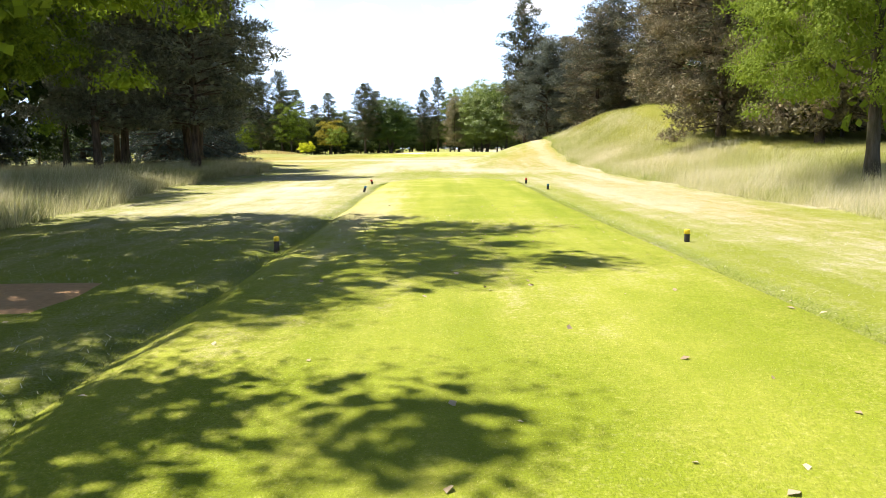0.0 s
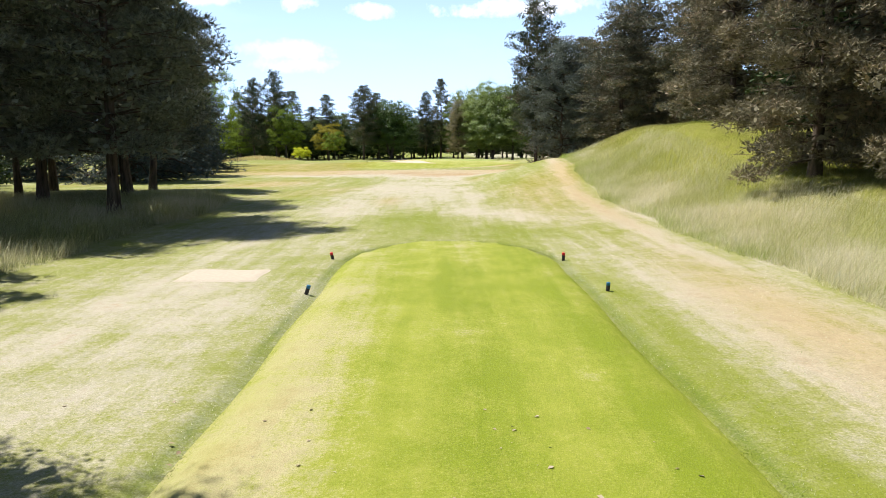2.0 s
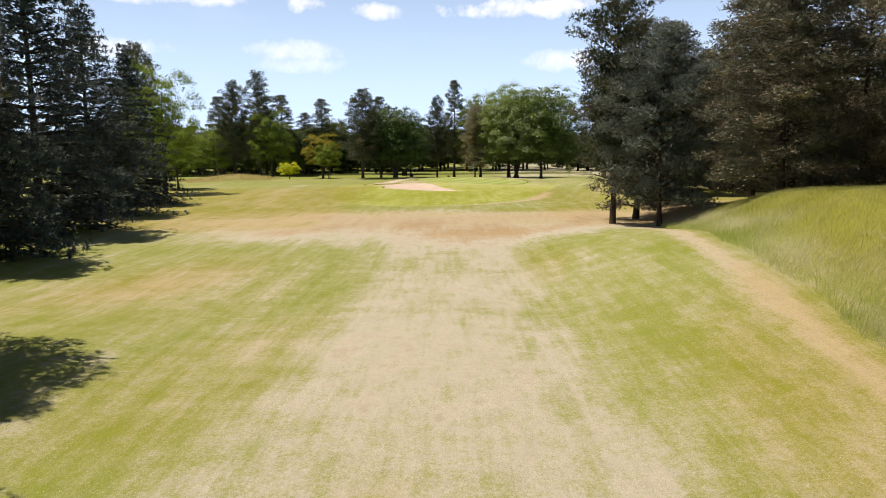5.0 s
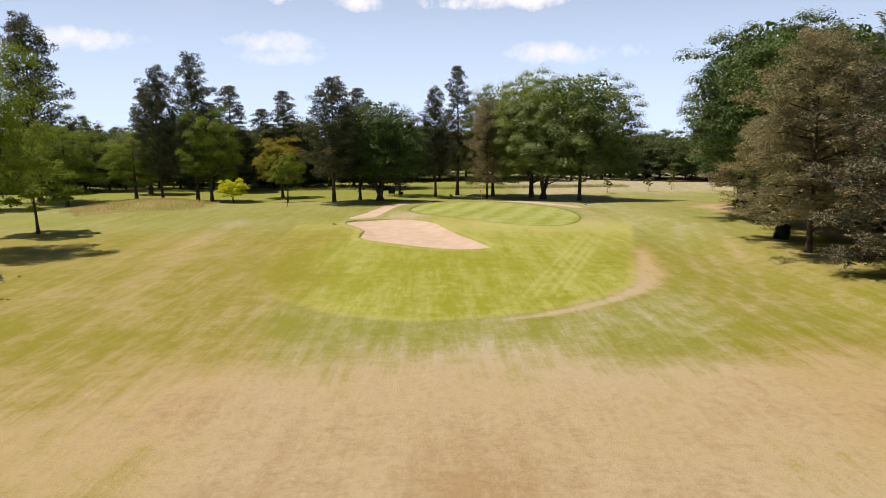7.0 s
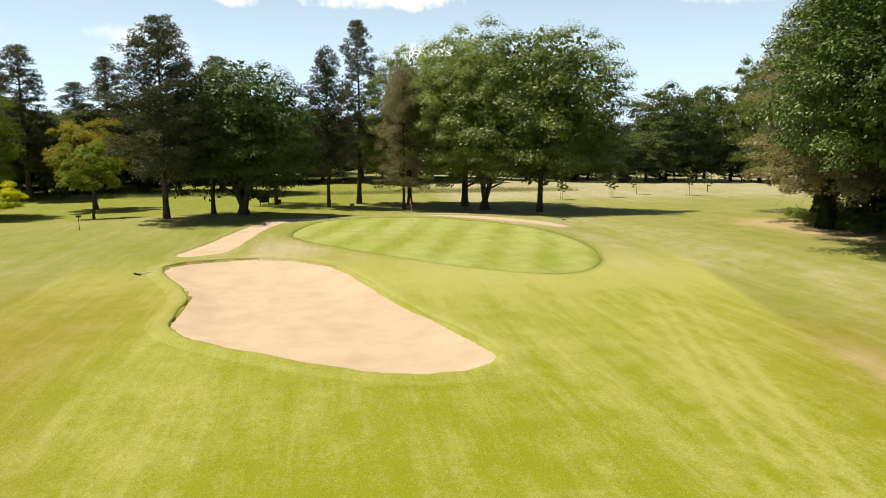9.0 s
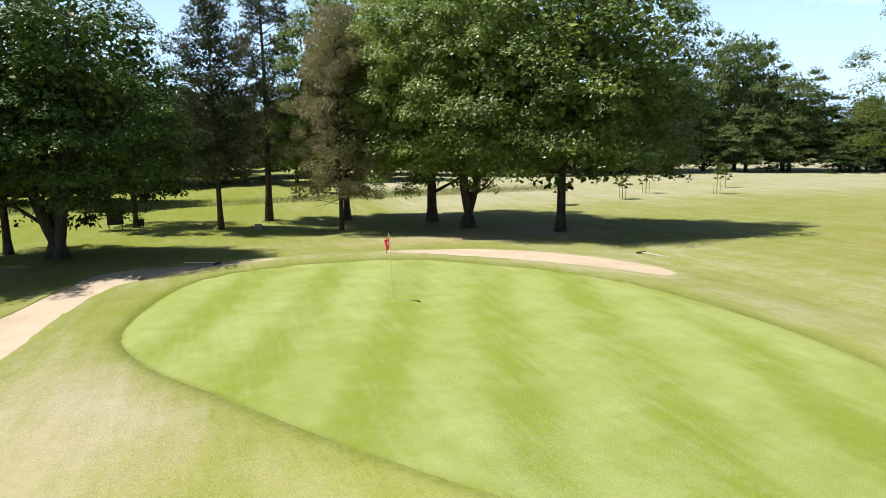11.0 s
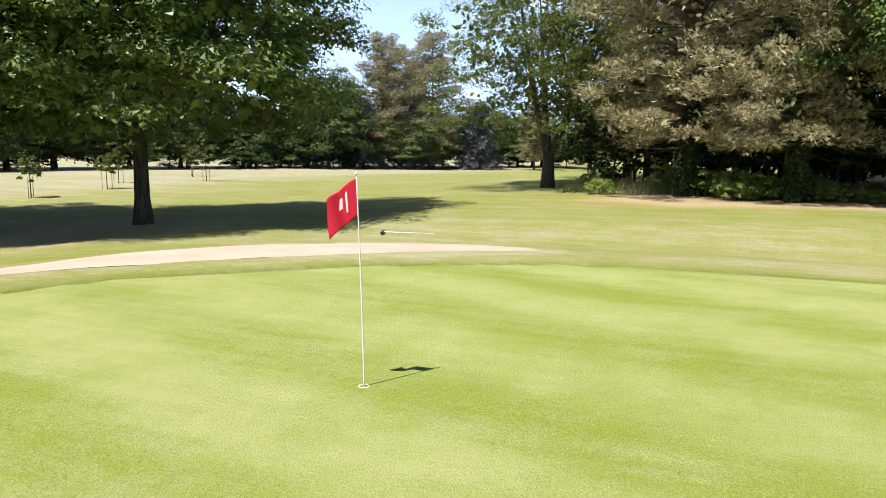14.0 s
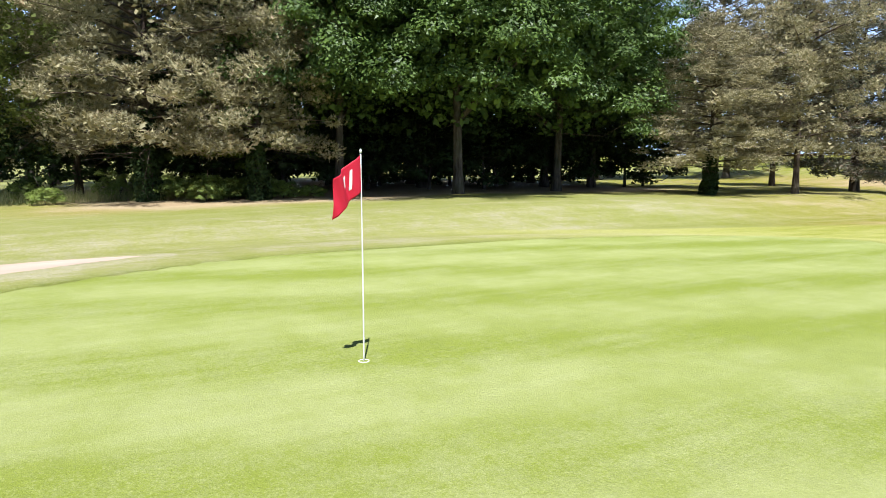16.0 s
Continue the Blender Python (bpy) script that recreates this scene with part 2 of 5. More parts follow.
LEAF = {
    "maple": leaf_mat("maple_leaf", (0.010, 0.026, 0.006), (0.140, 0.220, 0.042), 0.12, rough=0.45, gloss=0.25),
    # maple leaf copy with the glow of sun from behind put into its tone
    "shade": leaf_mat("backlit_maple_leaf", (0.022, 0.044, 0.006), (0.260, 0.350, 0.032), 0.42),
    "lime": leaf_mat("lime_leaf", (0.022, 0.046, 0.008), (0.295, 0.385, 0.085), 0.24, rough=0.42, gloss=0.35),
    "linden": leaf_mat("fresh_lime_leaf", (0.045, 0.080, 0.012), (0.350, 0.435, 0.100), 0.36, rough=0.45, gloss=0.3),
    # maple leaf darkened: the wood's inner shade is put into its tone
    "under": leaf_mat("shade_toned_leaf", (0.012, 0.024, 0.007), (0.055, 0.085, 0.025), 0.10),
    "bright": leaf_mat("young_maple_leaf", (0.070, 0.120, 0.012), (0.270, 0.345, 0.045), 0.38),
    "birch": leaf_mat("birch_leaf", (0.060, 0.070, 0.040), (0.165, 0.175, 0.085)),
    "ash": leaf_mat("ash_leaf", (0.055, 0.080, 0.018), (0.180, 0.210, 0.050), 0.4),
    "yellow": leaf_mat("golden_leaf", (0.420, 0.460, 0.018), (0.740, 0.750, 0.050), 0.4),
    "gold": leaf_mat("ochre_leaf", (0.190, 0.180, 0.018), (0.400, 0.340, 0.045), 0.4),
    "shaggy": leaf_mat("shaggy_pine_needles", (0.034, 0.042, 0.028), (0.310, 0.325, 0.235), 0.06, (0.220, 0.160, 0.110), 0.08),
    "pine": leaf_mat("pine_needles", (0.018, 0.027, 0.015), (0.175, 0.210, 0.110), 0.05, (0.230, 0.165, 0.115), 0.22),
    "bank": leaf_mat("grey_pine_needles", (0.036, 0.040, 0.026), (0.290, 0.285, 0.195), 0.06, (0.300, 0.215, 0.150), 0.20),
    "brown": leaf_mat("browned_pine_needles", (0.062, 0.058, 0.036), (0.370, 0.325, 0.210), 0.08, (0.330, 0.240, 0.160), 0.18),
    "olive": leaf_mat("olive_pine_needles", (0.085, 0.080, 0.038), (0.560, 0.500, 0.290), 0.10, (0.300, 0.215, 0.140), 0.12),
    "silver": leaf_mat("silver_pine_needles", (0.060, 0.072, 0.055), (0.330, 0.365, 0.310), 0.06),
    "cedar": leaf_mat("cedar_needles", (0.022, 0.034, 0.032), (0.150, 0.185, 0.170), 0.06),
    "far": leaf_mat("distant_leaf", (0.032, 0.052, 0.020), (0.200, 0.250, 0.085), 0.2),
    "blue": leaf_mat("blue_cedar_needles", (0.085, 0.100, 0.100), (0.230, 0.255, 0.250), 0.1),
}


def bark_mat(name, a, b):
    m = Nodes(name)
    ridge = m.noise(7, 5, 0.65, stretch=(1, 1, 0.18))
    c = m.mix(m.ramp(ridge, 0.3, 0.7), a, b)
    c = m.mix(m.ramp(m.noise(1.2, 3), 0.5, 0.75, 0, 0.4), c, (0.06, 0.08, 0.03))
    return m.surface(c, 0.9, m.bump(ridge, 0.9, 0.05), spec=0.1)


BARK = bark_mat("grey_bark", (0.034, 0.027, 0.021), (0.140, 0.120, 0.098))
PINE_BARK = bark_mat("pine_bark", (0.034, 0.026, 0.021), (0.150, 0.112, 0.088))


def blade_mat(name, root, tip, dead):
    m = Nodes(name)
    geo = m.add("ShaderNodeNewGeometry")
    patch = m.noise(0.35, 3, 0.6)
    c = m.mix(geo.outputs["Random Per Island"], root, tip)
    c = m.mix(m.ramp(m.math("ADD", patch, m.math("MULTIPLY", geo.outputs["Random Per Island"], 0.25)), 0.48, 0.78), c, dead)
    p = m.add("ShaderNodeBsdfPrincipled", Roughness=0.7)
    m.link(c, p.inputs["Base Color"])
    tr = m.add("ShaderNodeBsdfTranslucent")
    m.link(c, tr.inputs["Color"])
    mx = m.add("ShaderNodeMixShader")
    mx.inputs[0].default_value = 0.5
    m.link(p.outputs[0], mx.inputs[1]); m.link(tr.outputs[0], mx.inputs[2])
    m.link(mx.outputs[0], m.out.inputs[0])
    return m.mat


TALL = blade_mat("meadow_blades", (0.330, 0.350, 0.100), (0.500, 0.490, 0.220), (0.70, 0.650, 0.470))
RUSSET = blade_mat("russet_blades", (0.330, 0.285, 0.085), (0.520, 0.420, 0.180), (0.60, 0.450, 0.240))
VERGE = blade_mat("verge_blades", (0.260, 0.360, 0.060), (0.420, 0.500, 0.120), (0.52, 0.53, 0.20))
SLOPE = blade_mat("slope_blades", (0.225, 0.255, 0.030), (0.330, 0.345, 0.070), (0.42, 0.390, 0.170))
# blade colours lowered to carry the shade of the trees above
ROUGH = blade_mat("rough_blades", (0.070, 0.105, 0.022), (0.220, 0.235, 0.085), (0.50, 0.45, 0.28))
# greener, darker blade tone: the trees' shade is put into the colour
SHADY = blade_mat("shade_toned_blades", (0.090, 0.140, 0.030), (0.240, 0.290, 0.090), (0.38, 0.37, 0.16))
FRINGE = blade_mat("fringe_blades", (0.125, 0.180, 0.012), (0.205, 0.260, 0.028), (0.26, 0.27, 0.06))
MOWN = blade_mat("mown_blades", (0.240, 0.310, 0.015), (0.390, 0.440, 0.040), (0.48, 0.46, 0.16))
DRYMOWN = blade_mat("dry_mown_blades", (0.280, 0.340, 0.110), (0.500, 0.510, 0.310), (0.64, 0.600, 0.50))


def plain(name, color, rough=0.6, metal=0.0, spec=0.4, wear=0.2):
    m = Nodes(name)
    n = m.noise(14, 4, 0.6)
    c = m.mix(m.ramp(n, 0.35, 0.75, 0, wear), color, tuple(v * 0.45 + 0.02 for v in color))
    return m.surface(c, rough, m.bump(n, 0.15, 0.01), metal, spec)


YELLOW = plain("yellow_paint", (0.80, 0.55, 0.02), 0.5)
RED = plain("red_paint", (0.62, 0.02, 0.02), 0.5)
BLUE = plain("blue_paint", (0.02, 0.13, 0.26), 0.5)
DARKWOOD = plain("dark_stained_wood", (0.035, 0.028, 0.026), 0.7)
WHITE = plain("white_plastic", (0.80, 0.80, 0.78), 0.4, wear=0.08)
BLACK = plain("black_plastic", (0.015, 0.015, 0.017), 0.5)
GREYBOARD = plain("weathered_board", (0.30, 0.29, 0.27), 0.8)
STAKE = plain("raw_wood", (0.24, 0.18, 0.11), 0.8)
EARTH = plain("bare_earth", (0.44, 0.27, 0.15), 0.95, spec=0.1, wear=0.5)
PALEPAD = plain("pale_sandy_pad", (0.45, 0.385, 0.305), 0.95, spec=0.1, wear=0.3)
ROOFTILE = plain("orange_roof_tiles", (0.42, 0.12, 0.05), 0.8)
HOUSE_WALL = plain("pale_house_wall", (0.62, 0.58, 0.50), 0.9)
GLASS_DARK = plain("dark_window", (0.02, 0.025, 0.03), 0.1)


def flag_mat():
    m = Nodes("red_flag_cloth")
    w = m.noise(900, 2)
    p = m.add("ShaderNodeBsdfPrincipled", Roughness=0.6)
    c = m.mix(w, (0.70, 0.012, 0.05), (0.80, 0.03, 0.08))
    m.link(c, p.inputs["Base Color"])
    tr = m.add("ShaderNodeBsdfTranslucent")
    m.link(c, tr.inputs["Color"])
    mx = m.add("ShaderNodeMixShader"); mx.inputs[0].default_value = 0.35
    m.link(p.outputs[0], mx.inputs[1]); m.link(tr.outputs[0], mx.inputs[2])
    m.link(mx.outputs[0], m.out.inputs[0])
    return m.mat


FLAGCLOTH = flag_mat()


# ---- shape of the land ----
def smooth(t):
    t = np.clip(t, 0, 1)
    return t * t * (3 - 2 * t)


def ripple(x, y, s, k):
    """Cheap smooth unevenness, about -1 to 1."""
    return (np.sin(x / s + k) * np.cos(y / s * 0.83 + 2.1 * k) + 0.6 * np.sin((x * 0.6 - y) / s * 1.7 + k * 3)) / 1.6


def bank_foot(y):
    return np.interp(y, [-40, 10, 20, 30, 38, 42, 48, 58, 68, 78, 95, 140], [8.2, 8.3, 8.4, 8.0, 8.0, 8.1, 8.6, 9.4, 10.7, 12.6, 13.5, 14.0])


def land(x, y):
    x, y = np.asarray(x, float), np.asarray(y, float)
    z = 0.05 * ripple(x, y, 7.0, 0.4)
    rise = np.interp(y, [-40, 8, 25, 33, 40, 46, 55, 62, 70, 76, 83, 91, 130, 160, 200], [0.8, 0.9, 1.15, 1.5, 2.5, 2.9, 2.15, 1.75, 1.7, 1.5, 1.0, 0.8, 0.8, 0.0, 0.0])
    s = smooth((x - bank_foot(y)) / np.interp(y, [30, 45, 60, 80], [7.0, 6.4, 5.2, 4.6]))
    z = z + rise * s * (1 + 0.05 * ripple(x, y, 3.0, 1.0))
    # the fairway's flank climbs towards the end of the bank
    z = z + 1.9 * np.exp(-((y - 60) / np.where(y < 60, 17.0, 14.0)) ** 2) * smooth((x - 2) / 8)
    z = z + 0.2 * np.exp(-((y - 46) / 14) ** 2) * smooth((12 - np.abs(x)) / 8)
    # the next fairway falls away beyond the green
    z = z - 1.7 * smooth((np.hypot(x - 5, y - 145) - 45) / 75) * smooth((x - 12) / 35) * smooth((y - 120) / 40)
    z = z + 0.35 * smooth((-7.0 - x) / 5) * smooth((60 - y) / 12)
    z = z + 1.0 * np.exp(-((x + 37) / 6) ** 2 - ((y - 153) / 9) ** 2)
    r = np.hypot((x - 2.8) / 9.5, (y - 141.5) / 13.5)
    z = z + 0.24 * smooth((1.35 - r) / 0.4)
    z = z + 0.38 * np.exp(-((x + 5) / 11) ** 2 - ((y - 126) / 15) ** 2)
    z = z + 0.45 * np.exp(-((x + 13) / 12) ** 2 - ((y - 160) / 9) ** 2)
    z = z - 0.55 * smooth((y - 154) / 12)
    return z


def lz(x, y):
    return float(land(x, y))


def closed(points, n):
    """A smooth closed line (Catmull-Rom) through a few points, n per span."""
    p = np.array(points, float)
    out = []
    for i in range(len(p)):
        a, b, c, d = p[i - 1], p[i], p[(i + 1) % len(p)], p[(i + 2) % len(p)]
        for k in range(n):
            t = k / n
            out.append(0.5 * (2 * b + (c - a) * t + (2 * a - 5 * b + 4 * c - d) * t * t + (3 * b - a - 3 * c + d) * t ** 3))
    return np.array(out)


def inside_depth(poly, x, y):
    """Distance to the outline, positive inside."""
    x, y = np.asarray(x, float), np.asarray(y, float)
    best = np.full(x.shape, 1e9)
    odd = np.zeros(x.shape, bool)
    for i in range(len(poly)):
        (ax, ay), (bx, by) = poly[i - 1], poly[i]
        ux, uy = bx - ax, by - ay
        t = np.clip(((x - ax) * ux + (y - ay) * uy) / max(ux * ux + uy * uy, 1e-9), 0, 1)
        best = np.minimum(best, np.hypot(x - ax - t * ux, y - ay - t * uy))
        cross = ((ay > y) != (by > y)) & (x < ux * (y - ay) / (uy if abs(uy) > 1e-12 else 1e-12) + ax)
        odd ^= cross
    return np.where(odd, best, -best)


BUNKERS = {
    "front": closed([(-11.9, 135.4), (-9.5, 127.9), (-9.3, 123.1), (-7.1, 120.2), (-3.3, 117.6), (-1.0, 117.2), (0.7, 118.5), (0.3, 120.6), (-1.6, 125.8), (-3.5, 132.0), (-5.8, 135.0), (-8.9, 137.2)], 7),
    "side": closed([(-12.0, 139.2), (-9.6, 139.6), (-8.6, 144), (-7.8, 150), (-6.6, 152.9), (-4.2, 154.2), (-1.9, 155.0), (0.3, 155.4), (-1.9, 156.0), (-4.3, 155.9), (-7.6, 155.1), (-9.2, 151.5), (-10.4, 146.6)], 6),
    "back": closed([(3.6, 155.3), (6.5, 155.2), (9.0, 154.3), (11.2, 152.7), (12.8, 150.2), (13.4, 147.8), (12.4, 146.6), (11.0, 148.3), (9.6, 150.1), (7.8, 151.9), (5.6, 153.7)], 6),
}
GREEN_LINE = closed([(-5.9, 146), (-4.3, 151.5), (-0.8, 153.3), (4, 153.2), (7.9, 150), (10.3, 146), (11.0, 141), (10.6, 136), (9, 131.6), (6.2, 129.4), (2.6, 131.2), (-0.6, 135), (-3.4, 139.4), (-5.2, 142.5)], 6)
APRON_LINE = closed([(9.7, 113.8), (8.4, 108.5), (6.8, 104.8), (4.0, 101.8), (2.0, 100.4), (0, 99.4), (-4, 98.6), (-7.7, 99.8), (-10.1, 102.1), (-12.5, 104.8), (-13.4, 107.9), (-15.7, 124), (-16, 140), (-14, 152), (-4, 158), (8, 157), (15, 149), (15.2, 136), (12.4, 123.7)], 4)
TEE_LINE = np.array([(3.6, -14), *((3.6 + 0.03 * math.sin(i), i) for i in range(-13, 24)),
                     *((1.05 + 2.55 * math.cos(a), 24 + 3.7 * math.sin(a)) for a in np.linspace(0.05, math.pi - 0.05, 26)),
                     *((-1.5 + 0.03 * math.sin(i * 1.3), i) for i in range(23, -14, -1)), (-1.5, -14)])


def blob(x, y, cx, cy, rx, ry):
    return np.exp(-((x - cx) / rx) ** 2 - ((y - cy) / ry) ** 2)


def lane_between(x, y, left, right, soft, y0, y1):
    """1 between two lines along the fairway, fading over soft metres."""
    return smooth((x - left) / soft) * smooth((right - x) / soft) * smooth((y - y0) / 4) * smooth((y1 - y) / 8)


def dryness(x, y):
    """0 lush, 1 straw: where the summer has burnt the turf."""
    x, y = np.asarray(x, float), np.asarray(y, float)
    d = np.full(x.shape, 0.32)
    # beside the tee
    d += 0.55 * blob(x, y, -4.0, 18, 2.6, 6.5) + 0.62 * blob(x, y, 5.9, 19, 1.9, 8.5) + 0.20 * blob(x, y, 6.5, 34, 2.5, 9)
    d -= 0.30 * np.exp(-((x - 4.2) / 0.6) ** 2) * smooth((25 - y) / 4)
    d -= 0.26 * blob(x, y, 1.5, 30.2, 5, 1.8) + 0.25 * blob(x, y, -3.4, 5, 2.6, 5)
    d += 0.30 * blob(x, y, -5, 31, 3.0, 7) + 0.34 * blob(x, y, 3.3, 34.5, 1.6, 3.2)
    # the bleached middle of the fairway, with a greener island
    edge = 0.5 * ripple(x, y, 2.2, 0.9)
    d += 0.42 * lane_between(x, y, np.interp(y, [36, 45, 60, 80], [-5.3, -5.6, -4.8, -5.5]) + edge, np.interp(y, [36, 45, 60, 80], [3.9, 3.6, 3.2, 5.0]) + edge, 1.8, 33, 86)
    d -= 0.52 * blob(x, y, -0.2, 36.0, 1.3, 3.2)
    d -= 0.06 * blob(x, y, 5.8, 50, 2.0, 10)
    d += 0.22 * blob(x, y, -13, 60, 5, 6)
    d += 0.08 * smooth((y - 24) / 6) * smooth((84 - y) / 10) * smooth((14 - np.abs(x + 1)) / 6)
    d += (0.85 + 0.30 * ripple(x, y, 2.6, 0.3) + 0.18 * ripple(x, y * 0.4, 0.9, 1.7)) * smooth((y - 70) / 10) * smooth((97.5 + 1.8 * ripple(x, y, 2.1, 1.1) - np.abs(x) * 0.12 - y) / 9) * smooth((34 - np.abs(x - 6)) / 22)
    # the worn edge below the bank, and the bank itself
    band = np.abs(x - bank_foot(y) + 0.9)
    d += 0.58 * np.exp(-(band / (0.42 + 0.12 * ripple(x, y, 1.6, 0.2))) ** 2) * smooth((y - 20) / 10) * smooth((86 - y) / 10)
    up = x - bank_foot(y)
    d -= 0.24 * smooth((up - 0.6) / 2) * smooth((y - 26) / 10) * smooth((80 - y) / 8)
    d += 0.35 * smooth((up + 0.3) / 0.8) * smooth((4.0 + ripple(x, y, 3, 0.5) - up) / 2.5) * smooth((50 - y) / 14)
    d += 0.35 * smooth((-7 - x) / 1.5) * smooth((x + 16) / 5) * smooth((24 - y) / 8)
    # the approach: lush inside its line, tyre marks across it, a burnt crescent and mowing rounds outside
    depth = inside_depth(APRON_LINE, x, y)
    d -= np.interp(y, [112, 130], [0.22, 0.05]) * smooth(depth / 1.2)
    d += 0.14 * smooth((x - 8) / 3) * smooth((y - 124) / 8) * smooth((20 - x) / 5)
    ring = np.exp(-((depth + 0.45) / np.interp(y, [99, 103, 108, 114], [0.28, 0.45, 0.95, 0.6])) ** 2)
    d += 0.66 * ring * smooth((x + 2) / 4) * smooth((122 - y) / 8)
    across = ((x - 2.36) * 18.3 - (y - 106.2) * 6.16) / 19.3
    for off in (-0.35, 0.15, 0.85, 1.35):
        d += 0.22 * np.exp(-((across - off) / 0.16) ** 2) * smooth((y - 101) / 4) * smooth((129 - y) / 5)
    for off, wide, much in ((-3.4, 0.28, 0.16), (-4.7, 0.22, 0.14), (-6.2, 0.3, 0.15)):
        d += much * np.exp(-((depth - off) / wide) ** 2) * smooth((x - 5) / 3) * smooth((132 - y) / 8)
    for off, wide, much in ((-3.2, 0.5, 0.08), (-6.5, 1.2, 0.28), (-10.0, 0.8, 0.14)):
        d += much * np.exp(-((depth - off + 0.3 * ripple(x, y, 3, 0.2)) / wide) ** 2) * smooth((-7 - x) / 3) * smooth((y - 96) / 6) * smooth((142 - y) / 8)
    d += 0.04 * smooth((x - 15) / 8) * smooth((y - 120) / 15) + 0.14 * smooth((y - 165) / 15) * smooth((x - 5) / 12) - 0.18 * smooth((y - 160) / 10) * smooth((6 - x) / 8)
    d += 0.22 * smooth((y - 172) / 12) * smooth((x - 8) / 14)
    d += 1.0 * smooth((x - 23.5 + ripple(x, y, 2.5, 0.6)) / 4) * smooth((y - 108) / 8) * smooth((149 - y) / 6) * smooth((56 + 4 * ripple(x, y, 5, 0.3) - x) / 10)
    # round the green
    d += 0.14 * np.exp(-((inside_depth(GREEN_LINE, x, y) + 1.6) / 1.1) ** 2)
    d += 0.55 * blob(x, y, 11.5, 162.5, 7, 3.0) + 0.4 * blob(x, y, -14, 157.5, 4, 2)
    d += 0.15 * blob(x, y, -6.5, 132, 5, 6) + 0.55 * blob(x, y, -6.2, 137.5, 2.2, 4.5) + 0.45 * blob(x, y, 1.5, 128.5, 3.5, 2.5) + 0.35 * blob(x, y, 10.5, 131, 2.5, 3)
    return d


def fresh(x, y):
    """The watered approach before the green."""
    x, y = np.asarray(x, float), np.asarray(y, float)
    return 0.85 * smooth((inside_depth(APRON_LINE, x, y) + 0.1) / 0.5) * smooth((142 - y) / 14)


def collar(x, y):
    """Longer, darker grass along the edges of the tee and the green."""
    x, y = np.asarray(x, float), np.asarray(y, float)
    return np.clip(0.7 * np.exp(-((inside_depth(TEE_LINE, x, y) + 0.10) / 0.11) ** 2) + 0.5 * np.exp(-((inside_depth(GREEN_LINE, x, y) + 0.10) / 0.16) ** 2), 0, 1)


def golden(x, y):
    """Where the rough has turned yellow rather than white."""
    x, y = np.asarray(x, float), np.asarray(y, float)
    far = smooth((y - 76) / 10)
    g = 0.80 * smooth((-8 - x + 1.5 * ripple(x, y, 4, 0.2)) / 5) * far * smooth((138 - y) / 14)
    g += 0.55 * smooth((x - 6 + ripple(x, y, 4, 0.9)) / 5) * far * smooth((126 - y) / 12)
    g += 0.65 * far * smooth((98 + 2 * ripple(x, y, 3, 1.4) - y) / 8)
    g += 0.30 * blob(x, y, -7, 137, 3, 6) + 0.75 * blob(x, y, 11.5, 162.5, 7, 3.0) + 0.6 * blob(x, y, -14, 157.5, 4, 2)
    g += 0.35 * smooth((y - 36) / 8) * smooth((82 - y) / 8) * smooth(ripple(x, y * 0.45, 2.3, 0.8) * 1.6 - 0.1) * smooth((np.abs(x + 0.8) - 2.5) / 2)
    g += 0.5 * smooth((y - 25) / 10) * np.exp(-((x - bank_foot(y) + 0.75) / 0.6) ** 2) * smooth((86 - y) / 10)
    g += 0.75 * blob(x, y, 6.6, 18.5, 1.2, 7.5) + 0.6 * blob(x, y, -1.7, 41.5, 0.6, 2.2) + 0.62 * blob(x, y, 5.6, 42, 1.9, 9) + 0.5 * blob(x, y, -13, 60, 5, 6)
    g += 0.45 * smooth((x - bank_foot(y) - 0.8) / 1.5) * smooth((y - 22) / 8) * smooth((80 - y) / 8)
    edge = np.exp(-((inside_depth(APRON_LINE, x, y) + 0.6) / 0.9) ** 2)
    g += 0.5 * edge * smooth((x + 2) / 4) * smooth((126 - y) / 8)
    g += 0.8 * smooth((x - 22) / 4) * smooth((y - 112) / 8) * smooth((152 - y) / 6)
    return np.clip(g, 0, 0.85) * smooth((60 + 8 * ripple(x, y, 9, 0.7) - np.abs(x)) / 25)


# ---- mesh helpers ----
def mesh_from(name, verts, faces, material, attrs=None, shade=True):
    me = bpy.data.meshes.new(name)
    v = np.asarray(verts, np.float32)
    f = np.asarray(faces, np.int32)
    me.vertices.add(len(v)); me.vertices.foreach_set("co", v.ravel())
    me.loops.add(f.size); me.loops.foreach_set("vertex_index", f.ravel())
    me.polygons.add(len(f))
    me.polygons.foreach_set("loop_start", np.arange(len(f), dtype=np.int32) * f.shape[1])
    me.update(calc_edges=True)
    if shade:
        me.polygons.foreach_set("use_smooth", np.ones(len(f), bool))
    for key, values in (attrs or {}).items():
        a = me.attributes.new(key, "FLOAT", "POINT")
        a.data.foreach_set("value", np.asarray(values, np.float32))
    me.materials.append(material)
    me.validate()
    return me


def part(name, data, material, parent, label=""):
    """Links a bmesh or a mesh as one mesh object under a thing or a part."""
    if isinstance(data, bmesh.types.BMesh):
        me = bpy.data.meshes.new(name)
        data.to_mesh(me); data.free()
        me.materials.append(material)
    else:
        me = data
    ob = new(name, me)
    ob.parent = parent
    if label:
        ob["label"] = label
    return ob


